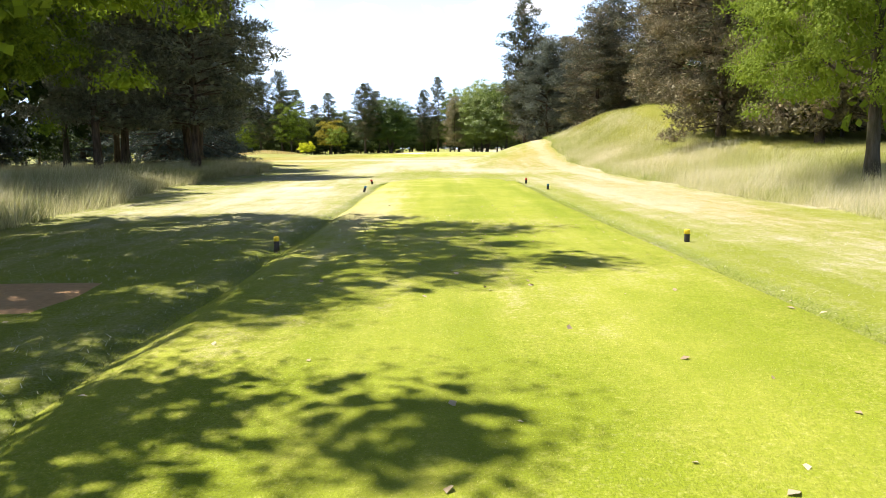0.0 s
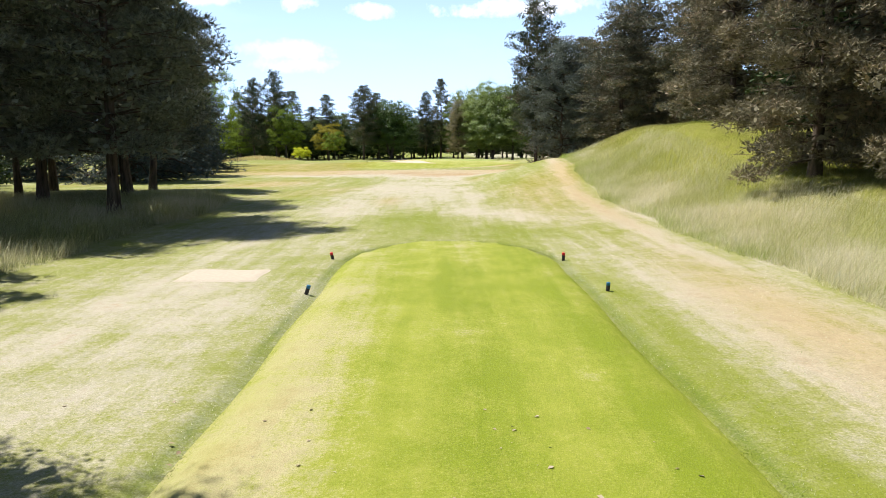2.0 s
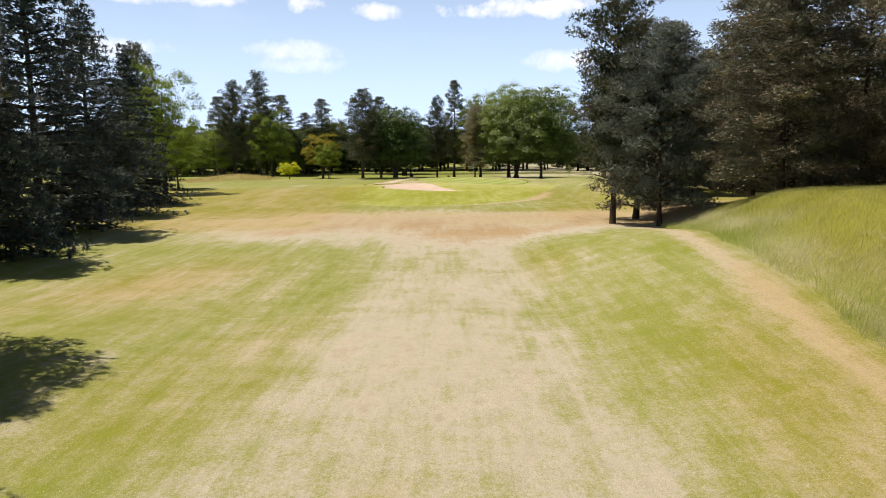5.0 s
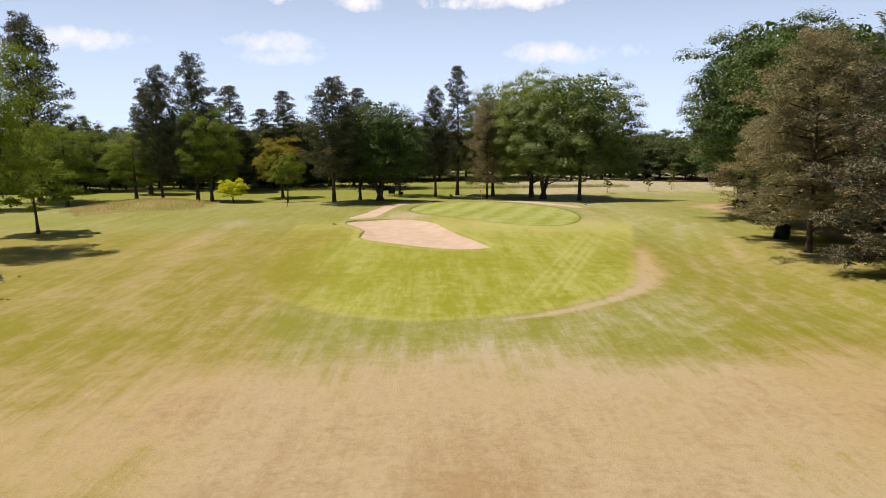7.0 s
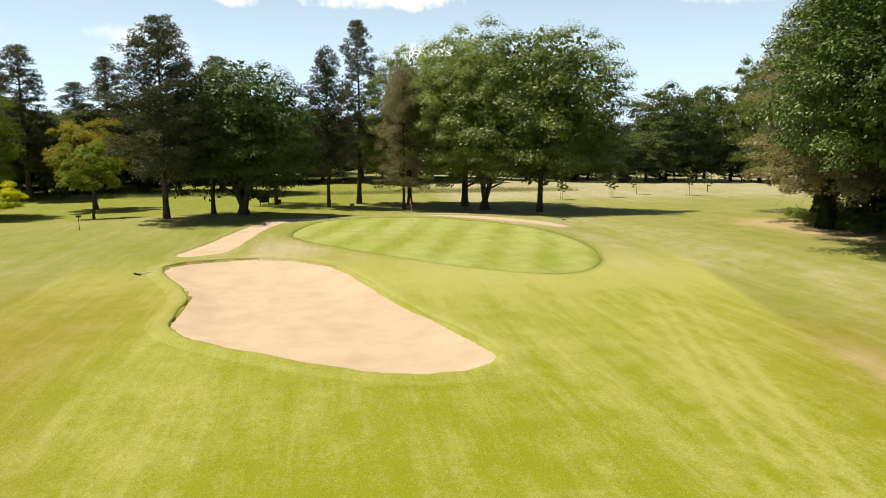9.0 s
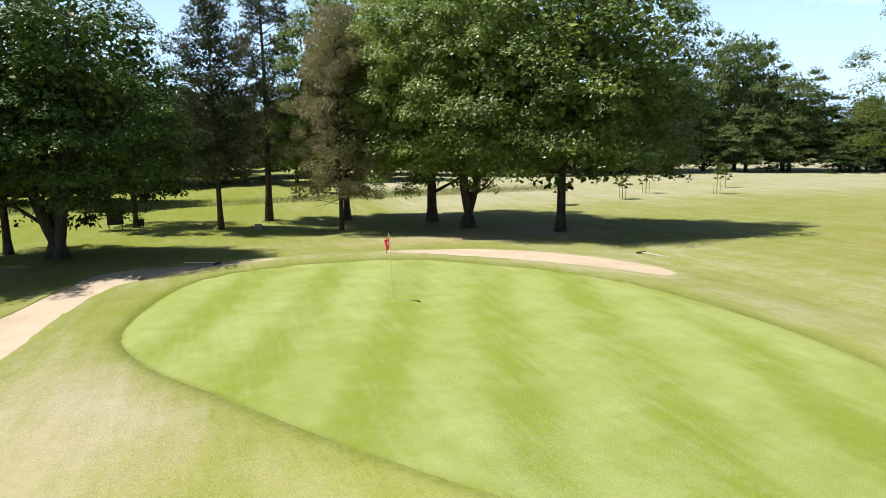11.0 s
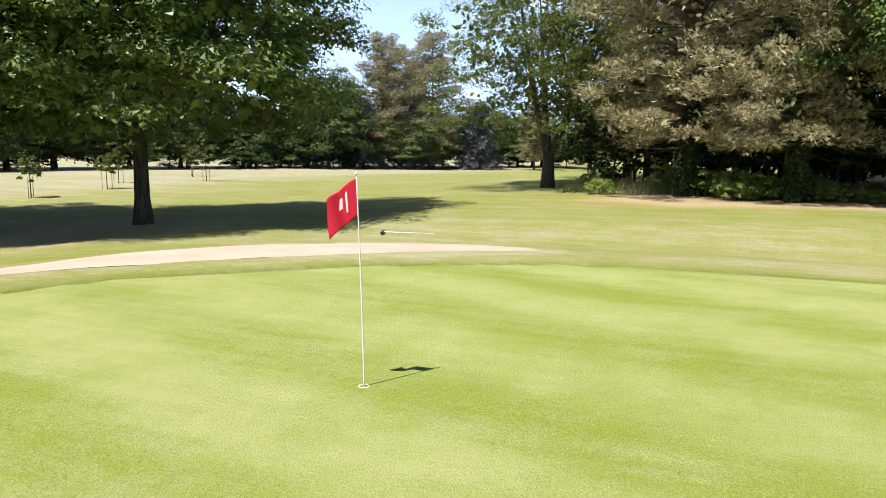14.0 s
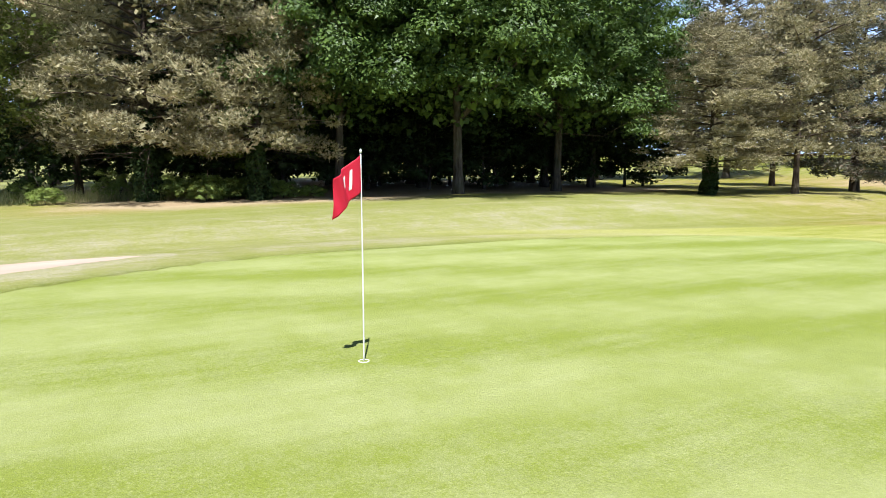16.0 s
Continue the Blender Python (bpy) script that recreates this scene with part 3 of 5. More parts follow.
def grid_mesh(name, xs, ys, zfun, material, attrs=None):
    gx, gy = np.meshgrid(xs, ys)
    gz = zfun(gx, gy)
    v = np.stack([gx.ravel(), gy.ravel(), gz.ravel()], 1)
    nx, ny = len(xs), len(ys)
    i = (np.arange(ny - 1)[:, None] * nx + np.arange(nx - 1)[None, :]).ravel()
    f = np.stack([i, i + 1, i + nx + 1, i + nx], 1)
    return mesh_from(name, v, f, material, {k: fn(gx, gy).ravel() for k, fn in (attrs or {}).items()})


# ---- ground: one sheet to the horizon ----
def sheet_z(x, y):
    z = land(x, y)
    for line in BUNKERS.values():
        z = z - 0.75 * smooth((inside_depth(line, x, y) - 0.12) / 0.5)
    z = z - 0.06 * smooth((inside_depth(GREEN_LINE, x, y) + 0.3) / 0.3) - 0.06 * smooth((inside_depth(TEE_LINE, x, y) + 0.3) / 0.3)
    return z


def spread(steps, far):
    """Grid lines: stretches of (from, to, step), then ever wider steps to the horizon on both sides."""
    mid = np.concatenate([np.arange(lo, hi - step / 4, step) for lo, hi, step in steps] + [[steps[-1][1]]])
    out = np.cumsum(steps[0][2] * 1.6 ** np.arange(1, 40))
    out = out[out < far]
    return np.concatenate([(mid[0] - out)[::-1], mid, mid[-1] + out])


SHEET_X = spread(((-45, -21, 0.6), (-21, -7.5, 0.3), (-7.5, 7.5, 0.15), (7.5, 21, 0.3), (21, 45, 0.6)), 2500)
SHEET_Y = spread(((-16, 0, 0.6), (0, 160, 0.3), (160, 190, 0.6)), 2500)
ground = new("ground", grid_mesh("ground", SHEET_X, SHEET_Y, sheet_z, GROUND, {"dry": dryness, "golden": golden, "fresh": fresh, "collar": collar}))
tagged(ground, "sunburnt mown fairway and rough grass", "ground", kind="structure")


def patch_mesh(name, line, zfun, material, attrs=None, cell=0.35):
    """A patch with a clean outline: the outline's points and a grid of inner points, triangulated."""
    from mathutils.geometry import delaunay_2d_cdt
    line = np.asarray(line)
    lo, hi = line.min(0), line.max(0)
    gx, gy = np.meshgrid(np.arange(lo[0], hi[0], cell), np.arange(lo[1], hi[1], cell))
    keep = inside_depth(line, gx, gy) > cell * 0.45
    pts = [Vector(p) for p in line] + [Vector(p) for p in np.stack([gx[keep], gy[keep]], 1)]
    n = len(line)
    v, _, f, *_ = delaunay_2d_cdt(pts, [(i, (i + 1) % n) for i in range(n)], [list(range(n))], 1, 1e-5)
    v = np.array([(p.x, p.y) for p in v])
    f = np.array([t for t in f if len(t) == 3])
    z = zfun(v[:, 0], v[:, 1])
    return mesh_from(name, np.column_stack([v, z]), f, material, {k: fn(v[:, 0], v[:, 1]) for k, fn in (attrs or {}).items()})


def raised(line, high, soft):
    return lambda x, y: land(x, y) - 0.055 + (high + 0.055) * smooth(inside_depth(line, x, y) / soft)


def tee_stripe(x, y):
    return 0.5 + 0.5 * np.sin((x + 0.05 * ripple(x, y, 2, 0)) * math.pi / 0.85)


def green_stripe(x, y):
    u = x - 0.34 * (y - 140) + 0.06 * ripple(x, y, 2.5, 0.6)
    return 1 / (1 + np.exp(6 * np.cos((u - 0.1) * 2 * math.pi / 3.05) - 1))


def tee_dry(x, y):
    return 0.22 + 0.85 * blob(x, y, -0.95, 15, 0.8, 8) + 0.22 * blob(x, y, 2.0, 5, 1.5, 3) + 0.12 * smooth((y - 22) / 4) + 0.3 * blob(x, y, 1.4, 11, 1.4, 1.2) + 0.16 * ripple(x, y, 1.2, 0.4) + 0.10 * ripple(x, y, 0.45, 1.3)


tee = new("tee", patch_mesh("tee", TEE_LINE, raised(TEE_LINE, 0.06, 0.16), TEE, {"dry": tee_dry, "stripe": tee_stripe}))
tagged(tee, "bright green close-mown teeing ground with a rounded end", "tee", kind="structure")
green = new("green", patch_mesh("green", GREEN_LINE, raised(GREEN_LINE, 0.02, 0.12), GREEN, {"dry": lambda x, y: 0.16 + 0.1 * ripple(x, y, 3, 1.0), "stripe": green_stripe}))
tagged(green, "pale green putting green with mowing stripes", "putting green", kind="structure")


def sand_z(line, edge, dish):
    return lambda x, y: land(x, y) - edge - dish * smooth(inside_depth(line, x, y) / 1.6) + 0.02 * ripple(x, y, 0.8, 2.0)


def lip(name, line, high):
    """The turf edge round a bunker: a rounded roll of grass that stands proud of the sand."""
    line = np.asarray(line)
    n = len(line)
    tang = np.roll(line, -1, 0) - np.roll(line, 1, 0)
    tang /= np.linalg.norm(tang, axis=1)[:, None]
    inw = np.stack([-tang[:, 1], tang[:, 0]], 1)
    if inside_depth(line, *(line[0] + inw[0] * 0.02)) < 0:
        inw = -inw
    wob = 0.05 * np.sin(np.arange(n) * 1.7) + 0.04 * np.sin(np.arange(n) * 0.61)
    v = []
    for d, h in ((-0.9, -0.05), (-0.6, 0.015), (-0.2, high), (0.02, high), (0.08, 0.0), (0.06, -0.35)):
        p = line + inw * (d + (wob[:, None] if d > -0.5 else 0))
        v.append(np.column_stack([p, land(p[:, 0], p[:, 1]) + h]))
    v = np.concatenate(v)
    f = [(r * n + i, r * n + (i + 1) % n, (r + 1) * n + (i + 1) % n, (r + 1) * n + i) for r in range(5) for i in range(n)]
    return mesh_from(name, v, f, GROUND, {"dry": dryness(v[:, 0], v[:, 1]) + 0.12, "golden": golden(v[:, 0], v[:, 1]), "fresh": fresh(v[:, 0], v[:, 1])})


for key, edge, dish, high, words in (("front", 0.08, 0.28, 0.05, "large pale sand bunker with a turf lip before the green"), ("side", 0.0, 0.03, 0.02, "narrow curved sand bunker beside the green"), ("back", -0.02, 0.0, 0.02, "shallow crescent sand bunker behind the green")):
    line = BUNKERS[key]
    b = tagged(new("bunker", patch_mesh("bunker", line, sand_z(line, edge, dish), SAND, cell=0.4)), words, "sand bunker", kind="structure")
    part("turf_lip", lip("turf_lip", line, high), GROUND, b, "grassy rolled edge")


def slab(name, x0, y0, x1, y1, z, material, label, category):
    xs, ys = np.linspace(x0, x1, 15), np.linspace(y0, y1, 15)
    def zf(x, y):
        e = np.minimum(np.minimum(x - x0, x1 - x), np.minimum(y - y0, y1 - y))
        return land(x, y) - 0.03 + (z + 0.03) * smooth(e / 0.12) + 0.006 * ripple(x, y, 0.3, 1)
    me = grid_mesh(name, xs, ys, zf, material)
    for v in me.vertices:
        v.co.x += 0.018 * math.sin(v.co.y * 5.0); v.co.y += 0.018 * math.sin(v.co.x * 4.0)
    return tagged(new(name, me), label, category, kind="structure")


slab("bare_patch", -6.0, 4.5, -2.65, 6.0, 0.02, EARTH, "bare brown earth patch in the grass", "bare ground")
slab("sandy_pad", -4.75, 21.7, -2.9, 23.2, 0.02, PALEPAD, "pale sandy rectangular pad in the grass", "pad")


# ---- trees ----
def tubes(paths, sides=6):
    """Tapered tubes along paths of (point, radius); returns vertices and quads."""
    V, F, base = [], [], 0
    for path in paths:
        pts = np.array([p for p, _ in path], float)
        rad = np.array([r for _, r in path])
        tan = np.gradient(pts, axis=0)
        tan /= np.linalg.norm(tan, axis=1)[:, None] + 1e-9
        ref = np.array([1.0, 0.2, 0.1]) if abs(tan[0][2]) > 0.7 else np.array([0, 0, 1.0])
        a = np.cross(tan, ref); a /= np.linalg.norm(a, axis=1)[:, None] + 1e-9
        b = np.cross(tan, a)
        ang = np.arange(sides) * 2 * math.pi / sides
        ring = pts[:, None] + rad[:, None, None] * (np.cos(ang)[None, :, None] * a[:, None] + np.sin(ang)[None, :, None] * b[:, None])
        V.append(ring.reshape(-1, 3))
        for r in range(len(pts) - 1):
            for k in range(sides):
                F.append((base + r * sides + k, base + r * sides + (k + 1) % sides, base + (r + 1) * sides + (k + 1) % sides, base + (r + 1) * sides + k))
        base += len(pts) * sides
    return np.concatenate(V), np.array(F)


def unit(v):
    return v / (np.linalg.norm(v, axis=-1, keepdims=True) + 1e-9)


def leaves(rng, at, normal, size, slim=0.55):
    """A folded diamond for each point."""
    n = len(at)
    normal = unit(normal + rng.normal(0, 0.38, (n, 3)))
    t = unit(np.cross(normal, rng.normal(0, 1, (n, 3))))
    b = np.cross(normal, t)
    s = size * rng.uniform(0.6, 1.3, (n, 1))
    v = np.stack([at - t * s, at + b * s * slim + normal * s * 0.2, at + t * s, at - b * s * slim + normal * s * 0.2], 1)
    i = np.arange(n)[:, None] * 4
    f = np.concatenate([i + [0, 1, 2], i + [0, 2, 3]], 0)
    return v.reshape(-1, 3), f


def leaflets(rng, at, normal, size):
    """One small pointed leaf for each point."""
    n = len(at)
    normal = unit(normal + rng.normal(0, 0.34, (n, 3)))
    t = unit(np.cross(normal, rng.normal(0, 1, (n, 3))))
    b = np.cross(normal, t)
    s = size * rng.uniform(0.6, 1.35, (n, 1))
    v = np.stack([at - (t * 0.6 + b * 0.5) * s, at - (t * 0.6 - b * 0.5) * s, at + t * s * 1.1], 1)
    return v.reshape(-1, 3), np.arange(n * 3).reshape(-1, 3)


def joined(*pieces):
    base, V, F = 0, [], []
    for v, f in pieces:
        V.append(v); F.append(f + base)
        base += len(v)
    return np.concatenate(V), np.concatenate(F)


def tufts(rng, at, axis, length, width, count, face):
    """Sprays of narrow needles' bundles round an axis, their flat side towards face."""
    n = len(at)
    at, axis, face = np.repeat(at, count, 0), np.repeat(axis, count, 0), np.repeat(unit(face), count, 0)
    d = unit(axis * 0.9 + rng.normal(0, 0.62, (n * count, 3)))
    side = unit(np.cross(d, face + rng.normal(0, 0.32, (n * count, 3))))
    l = length * rng.uniform(0.6, 1.25, (n * count, 1))
    v = np.stack([at - side * width, at + side * width, at + d * l + side * width * 0.2], 1)
    return v.reshape(-1, 3), np.arange(n * count * 3).reshape(-1, 3)


def broadleaf(rng, H, R, clear, n_blob, per, size, lean=0.4, gap=0.0, trunk_r=None, forks=1, core=13, limbs=46, mass=0.05, skirt=0, split=0.4, fill=3000, spray=0.24):
    """Trunk, limbs and a crown of leafy sprays of a broad-leaved tree of height H and crown radius R; clear: height of the lowest leaves."""
    tr = trunk_r or H * 0.02
    zc, hz = (H + clear) / 2, (H - clear) / 2
    cent, rad = [], []
    for i in range(n_blob):
        u = (i + 0.5) / n_blob
        zz = 1 - 2 * u
        a = i * 2.39996 + rng.uniform(-0.3, 0.3)
        rr = math.sqrt(max(0, 1 - zz * zz)) ** (0.36 if zz < 0 else 0.8)
        k = rng.uniform(0.64, 0.92) if i % 3 else rng.uniform(0.2, 0.6)
        k *= 1 + 0.10 * math.sin(2 * a + 1.3) + 0.07 * math.sin(5 * a + zz * 6)
        cent.append((R * k * rr * math.cos(a), R * k * rr * math.sin(a), zc + hz * (zz * k * (1.0 if zz < 0 else 1.04)) * 0.95))
        rad.append(R * rng.uniform(0.62, 1.12) * spray)
    for i in range(skirt):
        a, k = i * 2.39996 + 0.7, rng.uniform(0.66, 0.95)
        cent.append((R * k * math.cos(a), R * k * math.sin(a), clear + (H - clear) * rng.uniform(0.12, 0.42)))
        rad.append(R * rng.uniform(0.7, 1.0) * spray)
    n_blob += skirt
    cent, rad = np.array(cent), np.array(rad)
    paths = []
    for fk in range(forks):
        lx, ly = rng.normal(0, lean, 2) if forks == 1 else (3.0 * math.cos(fk * 2.1 + 0.5), 3.0 * math.sin(fk * 2.1 + 0.5))
        off = np.array([rng.normal(0, tr * (0 if forks == 1 else 0.4)), rng.normal(0, tr * (0 if forks == 1 else 0.4)), 0])
        zs = np.concatenate([[-0.4, 0.3, 0.9], np.linspace(1.6, H * 0.8, 8)])
        g = tr / (1 if forks == 1 else 1.35)
        paths.append([(off + np.array([lx * (max(z - (0 if forks == 1 else split), 0) / H) ** (1.3 if forks == 1 else 0.8), ly * (max(z - (0 if forks == 1 else split), 0) / H) ** (1.3 if forks == 1 else 0.8), z]), g * (1.55 if z < 0 else 1.22 if z < 0.9 else 1.0) * (1 - 0.92 * max(z, 0) / (H * 0.83))) for z in zs])
    for c in cent[rng.permutation(n_blob)[:min(n_blob, limbs)]]:
        zb = min(max(clear * 0.8, c[2] * rng.uniform(0.35, 0.75)), H * 0.7)
        src = paths[rng.integers(len(paths))]
        k = np.argmin([abs(p[2] - zb) for p, _ in src])
        p0, r0 = np.array(src[k][0]), src[k][1]
        mid = (p0 + c) / 2 + np.array([0, 0, -0.06 * R]) + rng.normal(0, 0.04 * R, 3)
        paths.append([(p0, r0 * 0.42), (mid, r0 * 0.25), (c, 0.012)])
    n = per * n_blob
    who = np.repeat(np.arange(n_blob), per)
    d = unit(rng.normal(0, 1, (n, 3)) * [1, 1, 0.8] + [0, 0, 0.3])
    d[:, 2] = np.where(d[:, 2] < -0.15, -d[:, 2] * 0.6, d[:, 2])
    shell = rng.uniform(0.2, 0.95, (n, 1)) ** 0.5
    flat = d * shell
    # each spray is a tier: flat above, drooping at its rim
    at = cent[who] + flat * rad[who][:, None] * [1.08, 1.08, 0.95]
    at[:, 2] -= 0.26 * rad[who] * (flat[:, 0] ** 2 + flat[:, 1] ** 2) ** 1.2
    if gap:
        keep = np.sin(at[:, 0] * 1.9) * np.sin(at[:, 1] * 2.1) * np.sin(at[:, 2] * 2.3 + 1) > -gap
        at, d = at[keep], d[keep]
    ok = at[:, 2] > clear * 0.75
    at, d = at[ok], d[ok]
    d = d * 0.6 + unit(at - [0, 0, zc - 0.3 * hz]) * 0.35 + np.array([0, 0, 0.5])
    # larger inner leaf masses close the middle of each spray and block light
    nc = n_blob * core
    inner = np.repeat(cent, core, 0) + unit(rng.normal(0, 1, (nc, 3))) * rng.uniform(0.05, 0.6, (nc, 1)) * np.repeat(rad, core)[:, None] * [1.1, 1.1, 0.42]
    inner = inner[inner[:, 2] > clear]
    # filler leaves deep in the crown, added to block light and darken its gaps
    deep = unit(rng.normal(0, 1, (fill, 3))) * rng.uniform(0, 1, (fill, 1)) ** 0.4 * [0.80 * R, 0.80 * R, 0.88 * hz] + [0, 0, zc]
    deep = deep[deep[:, 2] > clear + 0.25]
    return tubes(paths), joined(leaflets(rng, at, d, size), leaves(rng, inner, rng.normal(0, 0.6, inner.shape) + [0, 0, 0.7], R * (mass if not gap else 0.02), 0.7),
                                leaves(rng, deep, rng.normal(0, 1, deep.shape), R * 0.028, 0.7))


def conifer(rng, H, R, clear, shape="pine", dens=1.0, needle=0.42, count=12, fill=3600):
    """Straight trunk with whorls of boughs carrying sprays of needles."""
    tr = H * 0.0155
    zs = np.linspace(-0.4, H * 0.985, 10)
    wob = rng.normal(0, 0.12, 2)
    stem = [(np.array([wob[0] * math.sin(z / H * 3), wob[1] * math.sin(z / H * 4), z]), tr * (1.4 if z < 0 else 1) * (1 - 0.95 * max(z, 0) / H)) for z in zs]
    paths, at, ax, cores = [stem], [], [], []
    z = clear
    step = 0.62 if shape == "pine" else 0.5
    while z < H * 0.985:
        u = (z - clear) / (H - clear)
        if shape == "pine":
            prof = (0.55 + 0.45 * math.sin(min(u * 1.9, 1.57))) * (1 - u ** 2.2) ** 0.75 + 0.05
        else:
            prof = (1 - u) ** 0.8 + 0.04
        k = 6 if u < 0.85 else 4
        a0 = rng.uniform(0, 6.28)
        for i in range(k):
            a = a0 + i * 6.283 / k + rng.normal(0, 0.25)
            L = R * prof * rng.uniform(0.62, 1.12)
            if rng.uniform() < (0.10 if shape == "pine" else 0.03):
                L *= 0.45
            rise = (0.28 + 0.35 * u) * L if shape == "pine" else (-0.24 + 0.45 * u) * L
            p0 = np.array([0, 0, z])
            end = np.array([math.cos(a) * L, math.sin(a) * L, z + rise])
            mid = p0 * 0.45 + end * 0.55 + np.array([0, 0, (-0.10 if shape == "pine" else 0.10) * L])
            paths.append([(p0, 0.012 + 0.016 * L), (mid, 0.008 + 0.009 * L), (end, 0.006)])
            m = max(6, int(dens * L * 6.2))
            for j in range(int(2 + 1.6 * L)):
                t = rng.uniform(0.3, 0.92)
                cores.append(p0 * (1 - t) + end * t + rng.normal(0, 0.12, 3) + np.array([0, 0, -0.08]))
            for j in range(m):
                t = 0.30 + 0.74 * ((j + rng.uniform()) / m) ** 0.75
                p = (1 - t) ** 2 * p0 + 2 * t * (1 - t) * mid + t * t * end
                out = unit(end - p0)
                q = p + rng.normal(0, 1, 3) * np.array([0.30, 0.30, 0.05]) * (0.4 + 0.5 * L * t * 0.5)
                at.append(q)
                ax.append(out * 0.55 + np.array([0, 0, 0.5 if shape == "pine" else -0.12]))
        z += step * rng.uniform(0.75, 1.25)
    at, ax = np.array(at), np.array(ax)
    # filler leaf quads close to the stem, added to stop light between the boughs
    z = clear + (H * 0.93 - clear) * rng.uniform(0, 1, fill) ** 1.5
    r = R * 0.66 * (1 - (z - clear) / (H - clear)) ** 0.8 * rng.uniform(0, 1, fill) ** 0.5
    a = rng.uniform(0, 6.283, fill)
    cores = np.concatenate([np.array(cores), np.stack([r * np.cos(a), r * np.sin(a), z], 1)])
    return tubes(paths, 5), joined(tufts(rng, at, ax, needle, needle * 0.09, count, at * [0.05, 0.05, 0] + [0, 0, 1.0]), leaves(rng, cores, cores * 0 + [0, 0, 1.2], min(needle, 0.2), 0.5))


def scots(rng, H, R, clear, pads=1.5, per=60, needle=0.24, count=5, step=0.55, dead=0, top=1.7, droop=0.0, plump=1.0, fill=1500, climb=0.05):
    """Pine of rounded needle pads: boughs that fork into twigs, each twig ending in a cloud of short tufts."""
    tr = H * 0.0128
    wob = rng.normal(0, 0.16, 2)
    def stem_at(z):
        return np.array([wob[0] * math.sin(max(z, 0) / H * 3), wob[1] * math.sin(max(z, 0) / H * 4), z])
    paths = [[(stem_at(z), tr * (1.4 if z < 0 else 1) * (1 - 0.95 * max(z, 0) / H)) for z in np.linspace(-0.4, H * 0.97, 10)]]
    twigs, cent, rad = [], [], []
    z = clear
    while z < H * 0.97:
        u = (z - clear) / (H - clear)
        prof = (0.62 + 0.38 * math.sin(min(u * 2.6, 1.57))) * max(0.0, 1 - u ** top) ** 0.8 + 0.06
        a0 = rng.uniform(0, 6.28)
        k = 4 if u < 0.8 else 3
        for i in range(k):
            a = a0 + i * 6.283 / k + rng.normal(0, 0.3)
            L = R * prof * rng.uniform(0.6, 1.12)
            p0 = stem_at(z)
            end = p0 + np.array([math.cos(a) * L, math.sin(a) * L, (climb + 0.40 * u - droop * (1 - u)) * L + rng.normal(0, 0.08 * L)])
            mid = p0 * 0.5 + end * 0.5 + np.array([0, 0, 0.06 * L])
            paths.append([(p0, 0.014 + 0.014 * L), (mid, 0.008 + 0.008 * L), (end, 0.006)])
            side = np.array([-math.sin(a), math.cos(a), 0])
            for j in range(max(2, int(round(L * pads)))):
                t = 1.0 if j == 0 else rng.uniform(0.35, 0.98)
                q = (1 - t) ** 2 * p0 + 2 * t * (1 - t) * mid + t * t * end
                c = q + side * rng.normal(0, 0.30) * (0.3 + 0.32 * L) + np.array([0, 0, rng.uniform(-0.05, 0.3)])
                twigs.append([(q, 0.012), (q * 0.4 + c * 0.6, 0.009), (c, 0.004)])
                cent.append(c)
                rad.append(plump * rng.uniform(0.30, 0.55) * (0.75 + 0.11 * R))
        z += step * rng.uniform(0.75, 1.25)
    for i in range(dead):
        z = rng.uniform(clear * 0.7, H * 0.62)
        a, L = rng.uniform(0, 6.28), R * rng.uniform(0.4, 0.85)
        p0 = stem_at(z)
        end = p0 + np.array([math.cos(a) * L, math.sin(a) * L, rng.uniform(-0.25, 0.3) * L])
        m = (p0 + end) / 2 + rng.normal(0, 0.12, 3)
        twigs.append([(p0, 0.022), (m, 0.014), (end, 0.005)])
        twigs.append([(m, 0.012), (m * 0.4 + end * 0.6 + rng.normal(0, 0.25, 3), 0.008), (end + rng.normal(0, 0.4, 3), 0.004)])
    cent, rad = np.array(cent), np.array(rad)
    reps = np.maximum(6, (per * rad ** 2 * 2.4).astype(int))
    who = np.repeat(np.arange(len(cent)), reps)
    n = len(who)
    d = unit(rng.normal(0, 1, (n, 3)) + [0, 0, 0.35])
    at = cent[who] + d * rad[who][:, None] * rng.uniform(0.55, 1.0, (n, 1)) * [1.0, 1.0, 0.62]
    ax = d * [0.9, 0.9, 0.6] + [0, 0, 0.30]
    core = np.repeat(cent, 13, 0) + rng.normal(0, 0.3, (13 * len(cent), 3)) * np.repeat(rad, 13)[:, None] * [1, 1, 0.35] - [0, 0, 0.05]
    # added leaf quads close to the stem that block light and darken the inside
    z = clear + (H * 0.92 - clear) * rng.uniform(0, 1, fill) ** 1.1
    r = R * 0.52 * np.maximum(0.05, 1 - ((z - clear) / (H - clear)) ** top) ** 0.8 * rng.uniform(0, 1, fill) ** 0.5
    a = rng.uniform(0, 6.283, fill)
    deep = np.stack([r * np.cos(a), r * np.sin(a), z], 1)
    tv, tf = tubes(paths, 6)
    wv, wf = tubes(twigs, 3)
    return (np.concatenate([tv, wv]), list(tf) + [tuple(int(k) + len(tv) for k in q) for q in wf]), joined(tufts(rng, at, ax, needle, needle * 0.10, count, d + [0, 0, 0.35]), leaves(rng, core, rng.normal(0, 0.7, core.shape) + [0, 0, 0.5], float(rad.mean()) * 0.20, 0.5), leaves(rng, deep, rng.normal(0, 1, deep.shape), 0.036 * R, 0.6))


